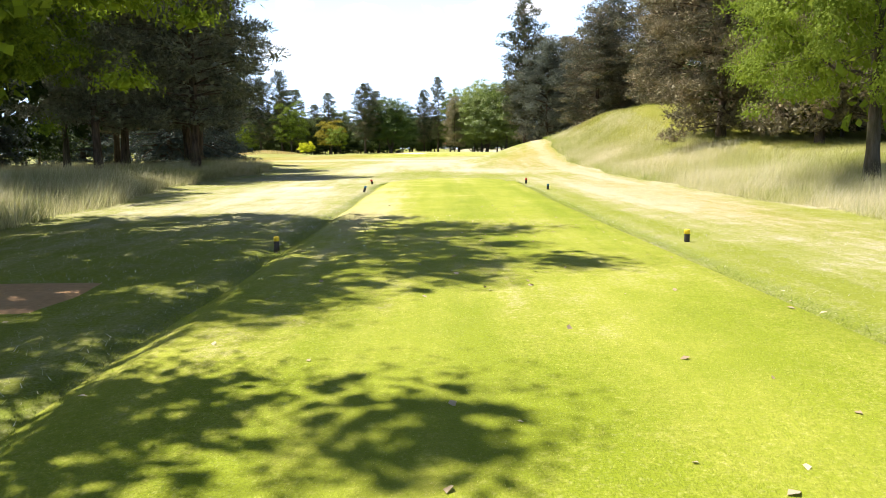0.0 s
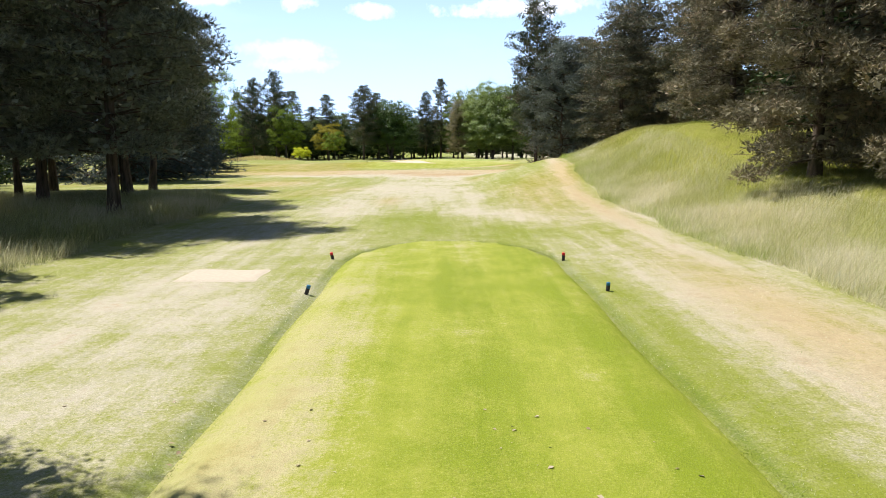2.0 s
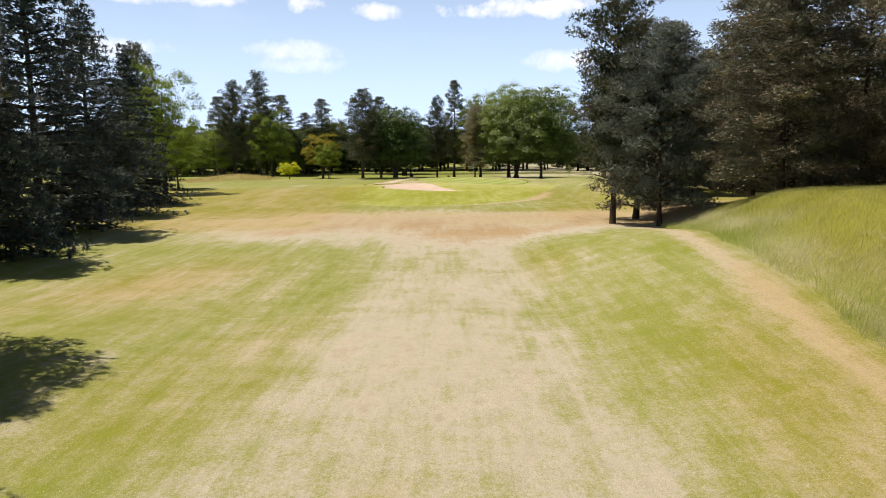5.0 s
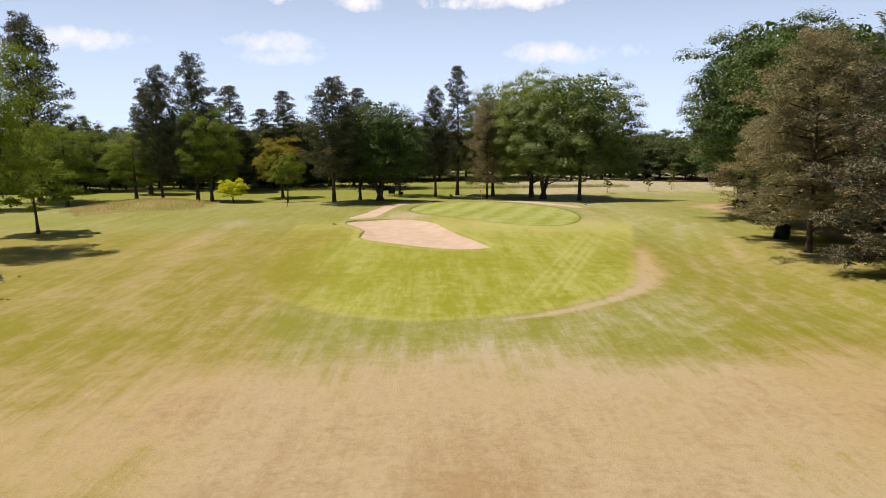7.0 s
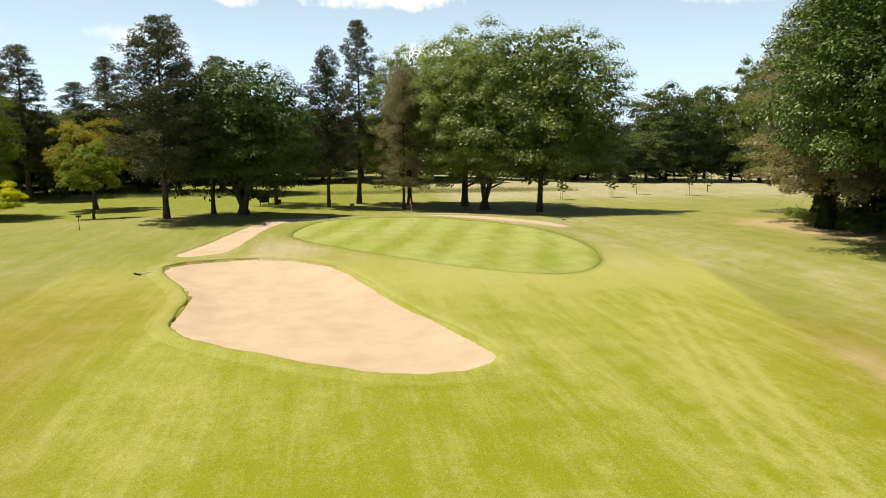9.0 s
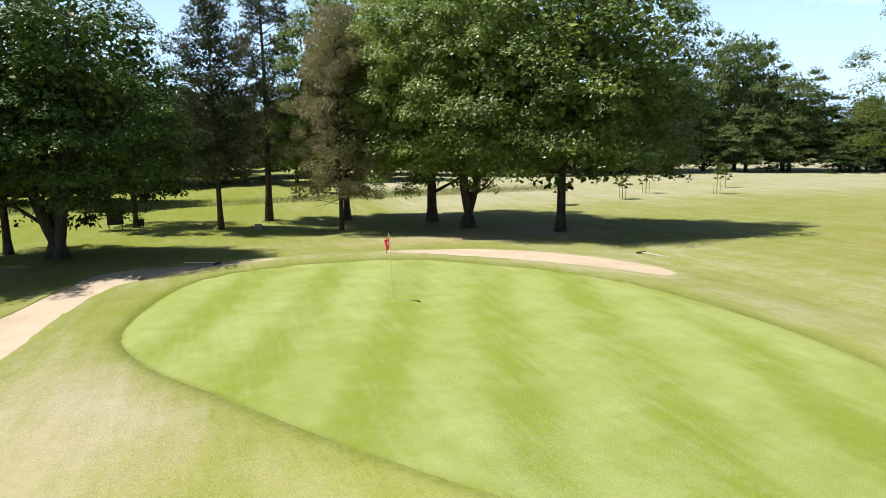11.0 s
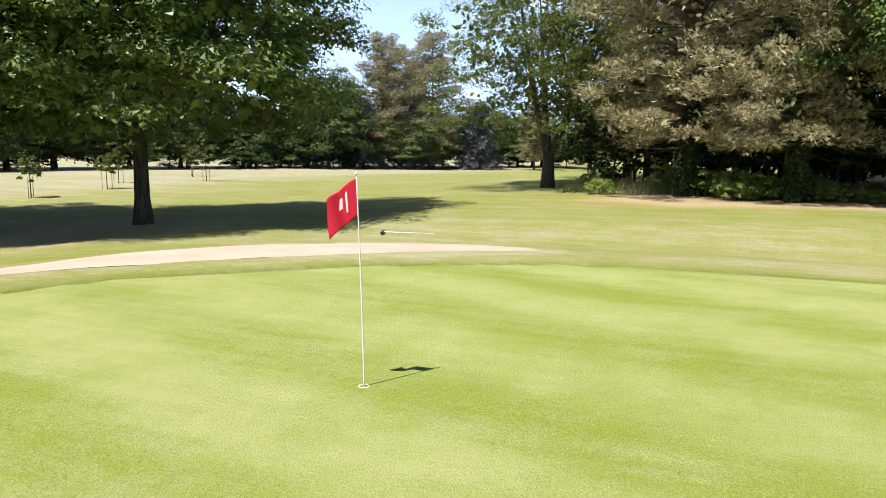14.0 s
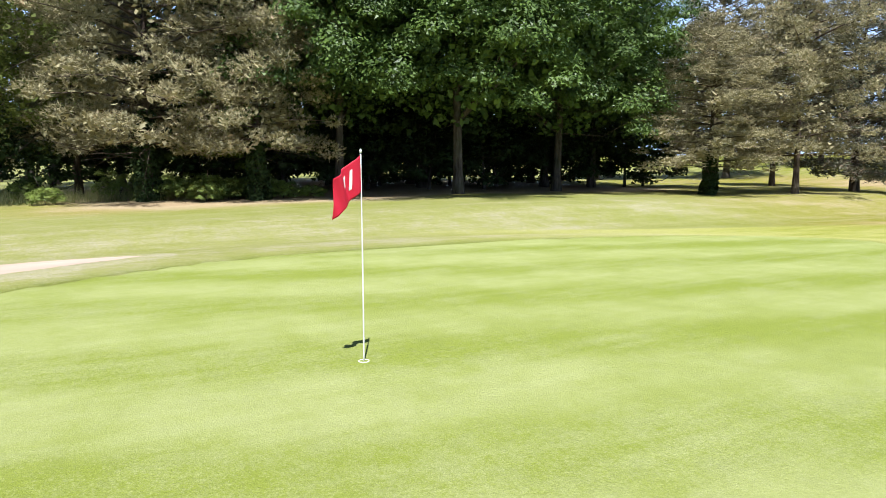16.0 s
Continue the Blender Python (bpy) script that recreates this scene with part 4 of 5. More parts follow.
KINDS = {
    # kind: (builder, height, radius, variants, leaf, bark, name, label, category)
    "maple": (lambda g: broadleaf(g, 15, 6.5, 2.1, 225, 300, 0.092, trunk_r=0.24, core=40, mass=0.016, skirt=18, spray=0.175, fill=7000), 15, 6.5, 1, "maple", BARK, "maple_tree", "tall dense dark green broad-leaved maple tree", "tree"),
    "back": (lambda g: broadleaf(g, 15, 6.5, 0.3, 64, 80, 0.19, limbs=8, core=14, mass=0.05, fill=1500), 15, 6.5, 2, "under", BARK, "wood_maple_tree", "maple tree filling the wood, leaves darkened for shade", "tree"),
    "near": (lambda g: broadleaf(g, 14, 6.5, 0.5, 300, 420, 0.050, core=40, mass=0.014, skirt=50, spray=0.15, fill=3000), 14, 6.5, 1, "bright", BARK, "young_maple_tree", "light green maple tree with sunlit broad leaves", "tree"),
    "shade": (lambda g: broadleaf(g, 14, 6.5, 1.6, 260, 340, 0.052, core=60, mass=0.02, spray=0.16, fill=2600), 14, 6.5, 1, "shade", BARK, "overhanging_maple_tree", "leafy dark green maple tree beside the tee", "tree"),
    "lime": (lambda g: broadleaf(g, 16, 7, 1.4, 260, 300, 0.092, trunk_r=0.24, core=40, mass=0.016, skirt=55, spray=0.175, fill=7000), 16, 7, 1, "lime", BARK, "lime_tree", "large round-crowned green lime tree on a short trunk", "tree"),
    "linden": (lambda g: broadleaf(g, 15, 6, 1.7, 200, 300, 0.092, trunk_r=0.30, core=40, mass=0.016, skirt=40, spray=0.18, fill=4500), 15, 6, 1, "linden", BARK, "lime_tree", "fresh yellow-green lime tree on a stout trunk", "tree"),
    "multi": (lambda g: broadleaf(g, 14, 6, 1.5, 240, 300, 0.090, core=40, mass=0.016, skirt=50, spray=0.175, fill=6000, forks=3, trunk_r=0.36), 14, 6, 1, "linden", BARK, "forked_lime_tree", "green broad-leaved tree with several dark stems", "tree"),
    "dark": (lambda g: broadleaf(g, 14, 6, 1.5, 170, 280, 0.092, core=40, mass=0.016, skirt=50, spray=0.18, fill=7000, forks=3, trunk_r=0.36), 14, 6, 1, "maple", BARK, "forked_maple_tree", "dark green maple tree with several dark stems", "tree"),
    "ash": (lambda g: broadleaf(g, 12, 5.5, 1.2, 170, 330, 0.055, spray=0.17, trunk_r=0.27, forks=3, split=1.7, core=20, mass=0.016, fill=2200), 12, 5.5, 1, "ash", BARK, "ash_tree", "loose airy ash tree with a stout trunk", "tree"),
    "birch": (lambda g: scots(g, 18, 3.0, 3.6, pads=1.5, per=60, needle=0.26, step=0.7, count=5, top=1.3, fill=250), 18, 3.0, 1, "birch", PINE_BARK, "larch_tree", "slender grey-green larch tree with thin boughs", "tree"),
    "light": (lambda g: broadleaf(g, 13, 4.8, 1.4, 90, 420, 0.085, gap=0.6, fill=500), 13, 4.8, 2, "bright", BARK, "light_green_tree", "light green broad-leaved tree on mown grass", "tree"),
    "small": (lambda g: broadleaf(g, 7, 2.6, 1.4, 44, 380, 0.085, gap=0.5, trunk_r=0.10, fill=250), 7, 2.6, 1, "light", BARK, "small_tree", "small young green tree with a thin trunk", "tree"),
    "golden": (lambda g: broadleaf(g, 3.3, 2.0, 0.7, 40, 380, 0.06, trunk_r=0.07, fill=300), 3.3, 2.0, 1, "yellow", BARK, "golden_shrub", "vivid yellow-green small ornamental tree", "shrub"),
    "ochre": (lambda g: broadleaf(g, 9, 3.4, 1.6, 60, 420, 0.085, fill=500), 9, 3.4, 1, "gold", BARK, "ochre_tree", "yellow-ochre leaved tree among green ones", "tree"),
    "far": (lambda g: broadleaf(g, 13, 6, 0.5, 110, 130, 0.16, core=34, limbs=10, mass=0.045, skirt=14, fill=4000), 13, 6, 2, "far", BARK, "distant_tree", "distant rounded green tree at the course's edge", "tree"),
    "bush": (lambda g: broadleaf(g, 4, 3.0, 0.05, 30, 70, 0.14, trunk_r=0.08, limbs=5, core=14, fill=500), 4, 3.0, 2, "under", BARK, "undergrowth_bush", "undergrowth bush with leaves darkened for shade", "bush"),
    "herb": (lambda g: broadleaf(g, 1.0, 0.9, 0.02, 34, 110, 0.05, trunk_r=0.02, limbs=8, core=8, mass=0.04, fill=120), 1.0, 0.9, 1, "linden", BARK, "leafy_shrub", "low leafy green shrub at the wood's edge", "shrub"),
    "pine": (lambda g: scots(g, 15, 3.6, 3.0, pads=1.9, per=58, needle=0.20, count=5, step=0.55, dead=14, top=1.4, plump=1.05, climb=0.30), 15, 3.6, 2, "pine", PINE_BARK, "pine_tree", "tall dark green pine tree with a straight trunk", "tree"),
    "wood": (lambda g: scots(g, 15, 3.6, 1.0, pads=1.35, per=55, needle=0.20, count=5, step=0.68, top=1.6, plump=1.3, dead=20), 15, 3.6, 2, "bank", PINE_BARK, "bank_pine_tree", "dense grey-green pine tree with boughs to the grass", "tree"),
    "silver": (lambda g: scots(g, 12, 4.0, 1.6, pads=1.3, per=70, needle=0.18, count=5, step=0.62, top=2.0, plump=1.35, dead=10), 12, 4.0, 1, "silver", PINE_BARK, "silver_pine_tree", "silvery grey-green rounded pine at the bank's end", "tree"),
    "brown": (lambda g: scots(g, 14, 3.6, 0.7, pads=1.4, per=60, needle=0.19, count=5, step=0.66, top=1.6, droop=0.2, plump=1.25, dead=24), 14, 3.6, 1, "brown", PINE_BARK, "browning_pine_tree", "browning pine tree with low drooping boughs", "tree"),
    "nearpine": (lambda g: scots(g, 15, 3.6, 2.3, pads=1.7, per=80, needle=0.17, count=5, step=0.6, dead=30, top=1.9, plump=1.3), 15, 3.6, 1, "shaggy", PINE_BARK, "shaggy_pine_tree", "shaggy dark pine tree with dead lower twigs", "tree"),
    "nearbrown": (lambda g: scots(g, 14, 3.6, 0.6, pads=1.7, per=100, needle=0.16, count=5, step=0.56, dead=60, top=1.6, droop=0.14, plump=1.1, fill=900), 14, 3.6, 1, "brown", PINE_BARK, "withered_pine_tree", "withered brown pine tree with many dead twigs", "tree"),
    "olive": (lambda g: scots(g, 14, 4.4, 2.4, pads=0.95, per=80, needle=0.19, count=5, dead=44, top=2.0, droop=0.12, plump=1.22, step=0.6, fill=900), 14, 4.4, 1, "olive", PINE_BARK, "olive_pine_tree", "olive-green pine tree with layered open boughs", "tree"),
    "cedar": (lambda g: conifer(g, 17, 5.5, 0.4, "cedar", 1.1, 0.30, 18), 17, 5.5, 2, "cedar", PINE_BARK, "cedar_tree", "dark blue-green cedar tree with boughs to the ground", "tree"),
    "blue": (lambda g: conifer(g, 13, 4.5, 1.2, "cedar", 0.14, 1.1), 13, 4.5, 1, "blue", PINE_BARK, "blue_cedar_tree", "distant grey-blue cedar tree", "tree"),
}
LEAF["light"] = LEAF["bright"]
FIRST, COUNT = {}, {}


def plant(kind, x, y, h, r, label="", group=""):
    make, H0, R0, variants, leaf, bark, name, words, cat = KINDS[kind]
    n = COUNT.get(kind, 0)
    COUNT[kind] = n + 1
    v = n % variants
    turn = (n * 137.5 + 40 * len(kind)) % 360
    want = Vector((r / R0, r / R0, h / H0))
    z = lz(x, y) - 0.02
    if (kind, v) not in FIRST:
        rng = np.random.default_rng(100 * v + 7 * len(kind) + ord(kind[0]))
        (tv, tf), (cv, cf) = make(rng)
        ob = new(name)
        part("trunk", mesh_from("trunk", tv, tf, bark), bark, ob)
        part("crown", mesh_from("crown", cv, cf, LEAF[leaf], shade=False), LEAF[leaf], ob)
        ob.matrix_basis = pose(x, y, z, 0, 0, turn) @ Matrix.Diagonal((*want, 1))
        FIRST[kind, v] = ob
    else:
        src = FIRST[kind, v]
        k = [want[i] / src.scale[i] for i in range(3)]
        ob = copy_thing(src, pose(x, y, z, 0, 0, turn) @ Matrix.Diagonal((*k, 1)))
    return tagged(ob, label or words, cat, group)


# the row behind the green
ROW = "trees behind the green"
plant("pine", -15.9, 157.5, 15.2, 4.6, "tall dark pine with a bare brown lower trunk", ROW)
plant("back", -13.4, 165.0, 12.5, 4.6, group=ROW, label="maple tree behind the green with shade-darkened leaves")
plant("dark", -10.6, 161.2, 13.4, 6.7, group=ROW)
plant("pine", -3.1, 172.5, 15.4, 3.7, "slender dark pine with a long bare trunk", ROW)
plant("back", -8.5, 176.0, 12.0, 4.6, group=ROW, label="maple tree behind the green with shade-darkened leaves")
plant("birch", 0.2, 176.2, 19.0, 3.3, group=ROW)
plant("olive", 4.2, 169.3, 13.5, 3.6, group=ROW)
plant("linden", 10.8, 171.2, 18.3, 7.0, group=ROW)
plant("multi", 11.8, 167.1, 16.0, 6.8, group=ROW)
plant("linden", 5.5, 174.5, 17.0, 5.0, group=ROW)
plant("lime", 15.9, 162.0, 17.3, 8.4, "large round-crowned lime tree with a single grey trunk", ROW)
# left of them
plant("pine", -42.3, 171, 18.8, 4.0)
plant("pine", -37.5, 171.5, 20.3, 4.6)
plant("light", -34.6, 168.6, 13.8, 4.6)
plant("golden", -29.9, 162.6, 3.4, 2.3)
plant("small", -22.9, 163.3, 7.0, 2.7)
plant("ochre", -26.0, 175, 9.5, 4.0)
plant("small", -38.3, 131.0, 7.4, 3.8)
plant("light", -52, 163, 11.5, 5.4)
plant("light", -47, 173, 10.5, 5.0)
plant("light", -57, 156, 12, 5.5)
plant("light", -36.3, 121.5, 16.5, 5.0)
plant("pine", -60.5, 172, 26, 6.2)
for x, y, h, r in ((-29.6, 196, 17, 4.2), (-37.5, 190, 17.5, 4.8), (-42, 193, 15, 4.5), (-16.6, 198, 17.5, 4.4), (-34, 197, 14, 4.0), (-50, 186, 17, 4.6)):
    plant("birch", x, y, h, r, "tall feathery grey-green tree behind the others")
# cedars along the fairway's left edge
for x, y, h, r in ((-25.5, 68, 19, 6.3), (-28, 80, 21, 6.6), (-31, 93, 18, 6.2), (-33, 105, 16, 5.6), (-37, 74, 20, 6.5)):
    plant("cedar", x, y, h, r, group="cedars beside the fairway")
# the copse left of the tee
for k, x, y, h, r in (("nearpine", -11.3, 33.6, 15, 4.5), ("nearpine", -14.7, 42.5, 16, 4.8), ("nearpine", -17.7, 40.3, 15, 4.6), ("back", -18.3, 35, 14, 4.4), ("nearpine", -14.3, 30.0, 15, 3.8), ("pine", -22.5, 50, 17, 4.5), ("olive", -21, 44, 15, 4.5), ("cedar", -27, 40, 16, 5), ("back", -24, 30, 14, 6), ("back", -20, 25, 14, 6), ("pine", -17, 51, 16, 4.2), ("back", -32, 48, 15, 6.5)):
    plant(k, x, y, h, r, group="copse beside the tee")
plant("shade", -7.9, 10.3, 15.5, 6.1, "leafy maple tree whose boughs overhang the tee")
plant("shade", -14.0, 20.8, 12.0, 4.5, "bushy green maple tree at the edge of the rough")
plant("shade", -16.5, 22.0, 14.0, 6.0, "low-boughed dark green maple tree beside the tee")
plant("shade", -6.9, 0.5, 12.0, 5.7, "dark green maple tree beside the tee's back edge")
# added bushes that close the copse's background and keep it dark
for x, y in ((-26, 22), (-28, 30), (-30, 37), (-27, 46), (-31, 55), (-24, 14), (-35, 44), (-34, 28), (-36, 62), (-22, 8)):
    plant("bush", x, y, 3.6, 3.6)
# right of the tee and on the bank
plant("near", 11.4, 16.4, 12.0, 3.9, "light green maple on a leaning dark trunk")
plant("nearbrown", 14.0, 32.7, 15, 4.2, "brown-needled pine with boughs down to the meadow grass")
WOOD = "pines on the bank"
for k, x, y, h, r in (("pine", 10.4, 81, 17.5, 3.8), ("wood", 13.0, 85, 14.5, 4.4), ("silver", 12.7, 78, 12.0, 4.2), ("wood", 16.8, 90, 14, 4.0), ("wood", 16.5, 70, 12, 4.4), ("wood", 20.5, 60, 15, 4.8), ("wood", 19, 74, 16, 4.6), ("brown", 24, 70, 17, 4.8), ("brown", 18.5, 51, 13.5, 4.6), ("wood", 22, 45, 15, 4.8), ("brown", 25, 54, 16, 4.8), ("wood", 29, 62, 18, 5.2), ("brown", 19.5, 38, 14, 4.4), ("wood", 24, 34, 15, 4.8), ("brown", 15.6, 26.8, 14, 3.4), ("back", 18.6, 36.5, 13, 4.6), ("back", 22, 31, 14, 5.0), ("back", 27, 27, 13, 6), ("brown", 28, 42, 16, 4.8), ("wood", 32, 51, 17, 5.2), ("wood", 21, 84, 15, 4.6), ("brown", 26, 79, 16, 4.8), ("back", 21, 14, 13, 5.6), ("back", 20, 6, 13, 5.6), ("wood", 34, 72, 17, 5.4), ("wood", 27, 20, 15, 5), ("wood", 35, 36, 17, 5.4)):
    plant(k, x, y, h, r, group=WOOD)
# added bushes as a dark backing under the bank's pines
for x, y in ((17.6, 35.6), (17.2, 39.5), (19.4, 32), (24, 40), (27, 48), (29, 55), (23, 64), (26, 63), (22, 29), (19, 22), (24, 18), (31, 70), (28, 33)):
    plant("bush", x, y, 3.6, 3.2)
for x, y, h in ((112, 205, 15), (122, 196, 14), (134, 186, 14), (140, 176, 13), (136, 152, 13), (140, 164, 12)):
    plant("far", x, y, h, 7.5)
# right of the green
RIGHT = "trees beside the green"
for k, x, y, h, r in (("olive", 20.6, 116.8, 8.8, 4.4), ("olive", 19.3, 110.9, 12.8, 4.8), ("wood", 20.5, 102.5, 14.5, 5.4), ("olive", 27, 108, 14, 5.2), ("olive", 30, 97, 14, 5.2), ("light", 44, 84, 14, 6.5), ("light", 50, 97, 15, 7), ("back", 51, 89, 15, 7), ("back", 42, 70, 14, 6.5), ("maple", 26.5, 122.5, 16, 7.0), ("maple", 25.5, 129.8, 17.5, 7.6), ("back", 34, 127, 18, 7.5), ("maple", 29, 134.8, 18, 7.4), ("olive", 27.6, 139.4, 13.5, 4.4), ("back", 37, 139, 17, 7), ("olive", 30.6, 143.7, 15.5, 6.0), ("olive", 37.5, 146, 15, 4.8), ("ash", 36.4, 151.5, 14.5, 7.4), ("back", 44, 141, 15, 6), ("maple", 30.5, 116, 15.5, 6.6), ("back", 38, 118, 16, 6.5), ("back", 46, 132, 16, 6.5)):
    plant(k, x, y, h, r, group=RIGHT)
# added trees with shade-darkened leaves that close the wood's background
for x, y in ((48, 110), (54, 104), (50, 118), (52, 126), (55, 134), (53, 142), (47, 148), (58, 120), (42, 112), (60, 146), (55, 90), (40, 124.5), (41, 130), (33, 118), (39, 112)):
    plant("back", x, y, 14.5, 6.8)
# added bushes put where the wood's inside is only dark shade
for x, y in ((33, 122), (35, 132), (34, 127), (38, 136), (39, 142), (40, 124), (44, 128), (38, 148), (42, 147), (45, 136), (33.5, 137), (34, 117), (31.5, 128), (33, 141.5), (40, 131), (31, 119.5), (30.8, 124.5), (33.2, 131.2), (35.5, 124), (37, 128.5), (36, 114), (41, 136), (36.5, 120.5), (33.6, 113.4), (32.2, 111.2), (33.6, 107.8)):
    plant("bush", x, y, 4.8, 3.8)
# more added bushes that block light from behind the wood
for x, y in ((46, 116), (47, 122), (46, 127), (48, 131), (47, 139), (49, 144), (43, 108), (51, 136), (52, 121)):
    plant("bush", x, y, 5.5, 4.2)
for x, y, h in ((28.2, 141.6, 0.9), (28.9, 140.5, 1.1), (29.6, 139.7, 0.8), (28.6, 139.0, 0.7), (29.8, 141.2, 1.2), (28.4, 137.9, 0.8), (29.3, 138.3, 1.0), (30.6, 138.9, 1.1), (28.0, 136.6, 0.6), (30.4, 142.4, 1.2), (32.6, 142.0, 1.3), (33.6, 144.6, 1.4), (31.6, 147.8, 0.8), (34.8, 148.4, 1.0)):
    plant("herb", x, y, h, 0.55 + 0.45 * h)
plant("small", 31.6, 140.2, 5.6, 2.2, "small young tree with pale leaves in the wood's shade")
plant("small", 33.5, 136.2, 5.0, 2.0, "small young tree with pale leaves in the wood's shade")


def ivy(x, y, high, thick):
    """Ivy climbing a trunk: a ragged sleeve of leaves, placed against the bark."""
    g = np.random.default_rng(int(10 * x + y))
    n = 2600
    u = g.uniform(0, 1, n) ** 1.4
    a = g.uniform(0, 6.283, n)
    r = thick * (1.25 - 0.5 * u) * (1 + 0.35 * np.sin(3 * a + 7 * u)) * g.uniform(0.75, 1.15, n)
    at = np.stack([r * np.cos(a), r * np.sin(a), u * high], 1)
    ob = new("ivy")
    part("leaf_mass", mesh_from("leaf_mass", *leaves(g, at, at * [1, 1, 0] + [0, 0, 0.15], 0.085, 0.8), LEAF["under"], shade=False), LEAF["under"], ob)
    part("stem", mesh_from("stem", *tubes([[((thick * 0.6 * math.cos(k * 2.0 + t * 0.25), thick * 0.6 * math.sin(k * 2.0 + t * 0.25), t * high * 0.12 - 0.1), 0.018) for t in range(8)] for k in range(3)], 5), BARK), BARK, ob)
    ob.matrix_basis = pose(x, y, lz(x, y))
    return tagged(ob, "dark green ivy climbing a tree trunk", "ivy")


ivy(30.6, 143.7, 4.2, 0.42)
ivy(27.6, 139.4, 3.2, 0.36)
ivy(20.6, 116.8, 2.4, 0.30)
# far edge of the course
rng = np.random.default_rng(5)
FAR = "trees along the far edge"
for i in range(26):
    x = -130 + i * 8.2
    plant("far", x + rng.uniform(-3, 3), 235 + rng.uniform(-14, 22), rng.uniform(9, 14), rng.uniform(5, 7.5), group=FAR)
for i in range(15):
    plant("far", -78 + i * 7 + rng.uniform(-2, 2), 214 + rng.uniform(-5, 5), rng.uniform(9, 15), rng.uniform(5, 6.5), group=FAR)
for i in range(15):
    plant("far", -84 + i * 5.1 + rng.uniform(-1.5, 1.5), 196 + rng.uniform(-3, 5), rng.uniform(10, 14.5), rng.uniform(4.6, 5.8), group=FAR)
# added bushes that block the bright gaps below these crowns
for i in range(16):
    plant("bush", -86 + i * 4.9 + rng.uniform(-1, 1), 199 + rng.uniform(-3, 4), rng.uniform(3.2, 5.0), 4.2)
for i in range(24):
    plant("far", -110 + i * 7.2 + rng.uniform(-2, 2), 224 + rng.uniform(-4, 4), rng.uniform(9, 13), 7.0, group=FAR)
for i in range(9):
    plant("far", -95 + i * 7.5 + rng.uniform(-3, 3), 196 + rng.uniform(-8, 12), rng.uniform(8, 13), rng.uniform(4, 6), group=FAR)
for x, y, h, r in ((103, 203, 17.6, 8.6), (87.6, 221, 17.5, 8.8), (96, 214, 13, 7.2), (63, 228, 19.5, 8.6), (73, 231, 20, 7.5), (82, 226, 25, 8.0), (51, 238, 12, 7.5), (112, 192, 10, 7), (40, 242, 12, 7.5)):
    plant("far", x, y, h, r, "large round-headed green tree across the next fairway", FAR)
for i in range(17):
    t = i / 16
    plant("far", 30 + 118 * t + rng.uniform(-2, 2), 262 - 88 * t + rng.uniform(-4, 4), rng.uniform(8.5, 11.5), 7.5, group=FAR)
for i in range(15):
    t = i / 14
    plant("bush", 34 + 112 * t + rng.uniform(-2, 2), 254 - 82 * t + rng.uniform(-3, 3), rng.uniform(3.4, 4.6), 5.0)
for i in range(5):
    t = i / 4
    plant("blue", 98 + 22 * t + rng.uniform(-1, 1), 216 - 34 * t + rng.uniform(-2, 2), rng.uniform(10, 12), 5, group=FAR)
for x, y, h in ((112, 197, 23), (118, 190, 24), (122, 198, 22), (124, 172, 12), (130, 163, 12), (118, 150, 13), (126, 140, 14), (90, 128, 15), (84, 112, 16), (100, 118, 16)):
    plant("olive", x, y, h, h * 0.34, "far olive-green pine across the next fairway", FAR)


# ---- tall grass ----
def meadow(name, rng, x, y, height, width, material, label, lean=0.5, lift=-0.03):
    """Thin leaning blades, a sliver each, in loose tussocks."""
    n = len(x)
    x = x + rng.normal(0, 0.05, n); y = y + rng.normal(0, 0.05, n)
    base = np.stack([x, y, land(x, y) + lift], 1)
    a = rng.uniform(0, 2 * math.pi, n)
    side = np.stack([np.cos(a), np.sin(a), 0 * a], 1)
    patch = 0.9 + 0.24 * ripple(x, y, 1.1, 0.7) + 0.16 * ripple(x, y, 0.37, 1.9)
    h = (height * rng.uniform(0.45, 1.2, n) * patch)[:, None]
    bend = np.stack([rng.normal(0.3, 0.6, n), rng.normal(-0.15, 0.6, n), 0 * a], 1) * lean
    w = width * rng.uniform(0.6, 1.3, (n, 1))
    tip = base + np.array([0, 0, 0.95]) * h + bend * h
    v = np.stack([base - side * w, base + side * w, tip], 1)
    f = np.arange(n * 3).reshape(-1, 3)
    return tagged(new(name, mesh_from(name, v.reshape(-1, 3), f, material, shade=False)), label, "tall grass", kind="stuff")


def scatter(rng, n, x0, y0, x1, y1, keep):
    x, y = rng.uniform(x0, x1, n), rng.uniform(y0, y1, n)
    k = keep(x, y)
    return x[k], y[k]


rng = np.random.default_rng(11)


def on_bank(x, y):
    edge = bank_foot(y) + 0.25 * ripple(x, y, 1.3, 2.0)
    return (x > edge) & (rng.uniform(0, 1, x.shape) < np.interp(x - edge, [0, 2, 4, 14], [1, 0.9, 0.75, 0.5]))


x, y = scatter(rng, 420000, 7.5, 6, 18, 78, on_bank)
up_slope = x - bank_foot(y) + 0.5 * ripple(x, y, 2.2, 0.4) + rng.normal(0, 0.35, x.shape)
high = up_slope > np.interp(y, [8, 30, 45], [5.0, 3.4, 2.2])
verge = (up_slope < 0.75) & (y > 24)
straw = ~high & ~verge
meadow("meadow_grass", rng, x[straw], y[straw], np.interp(up_slope[straw], [0, 2.5, 5], [0.46, 0.40, 0.28]), 0.0032, TALL, "tall pale straw meadow grass at the bank's foot", 0.8)
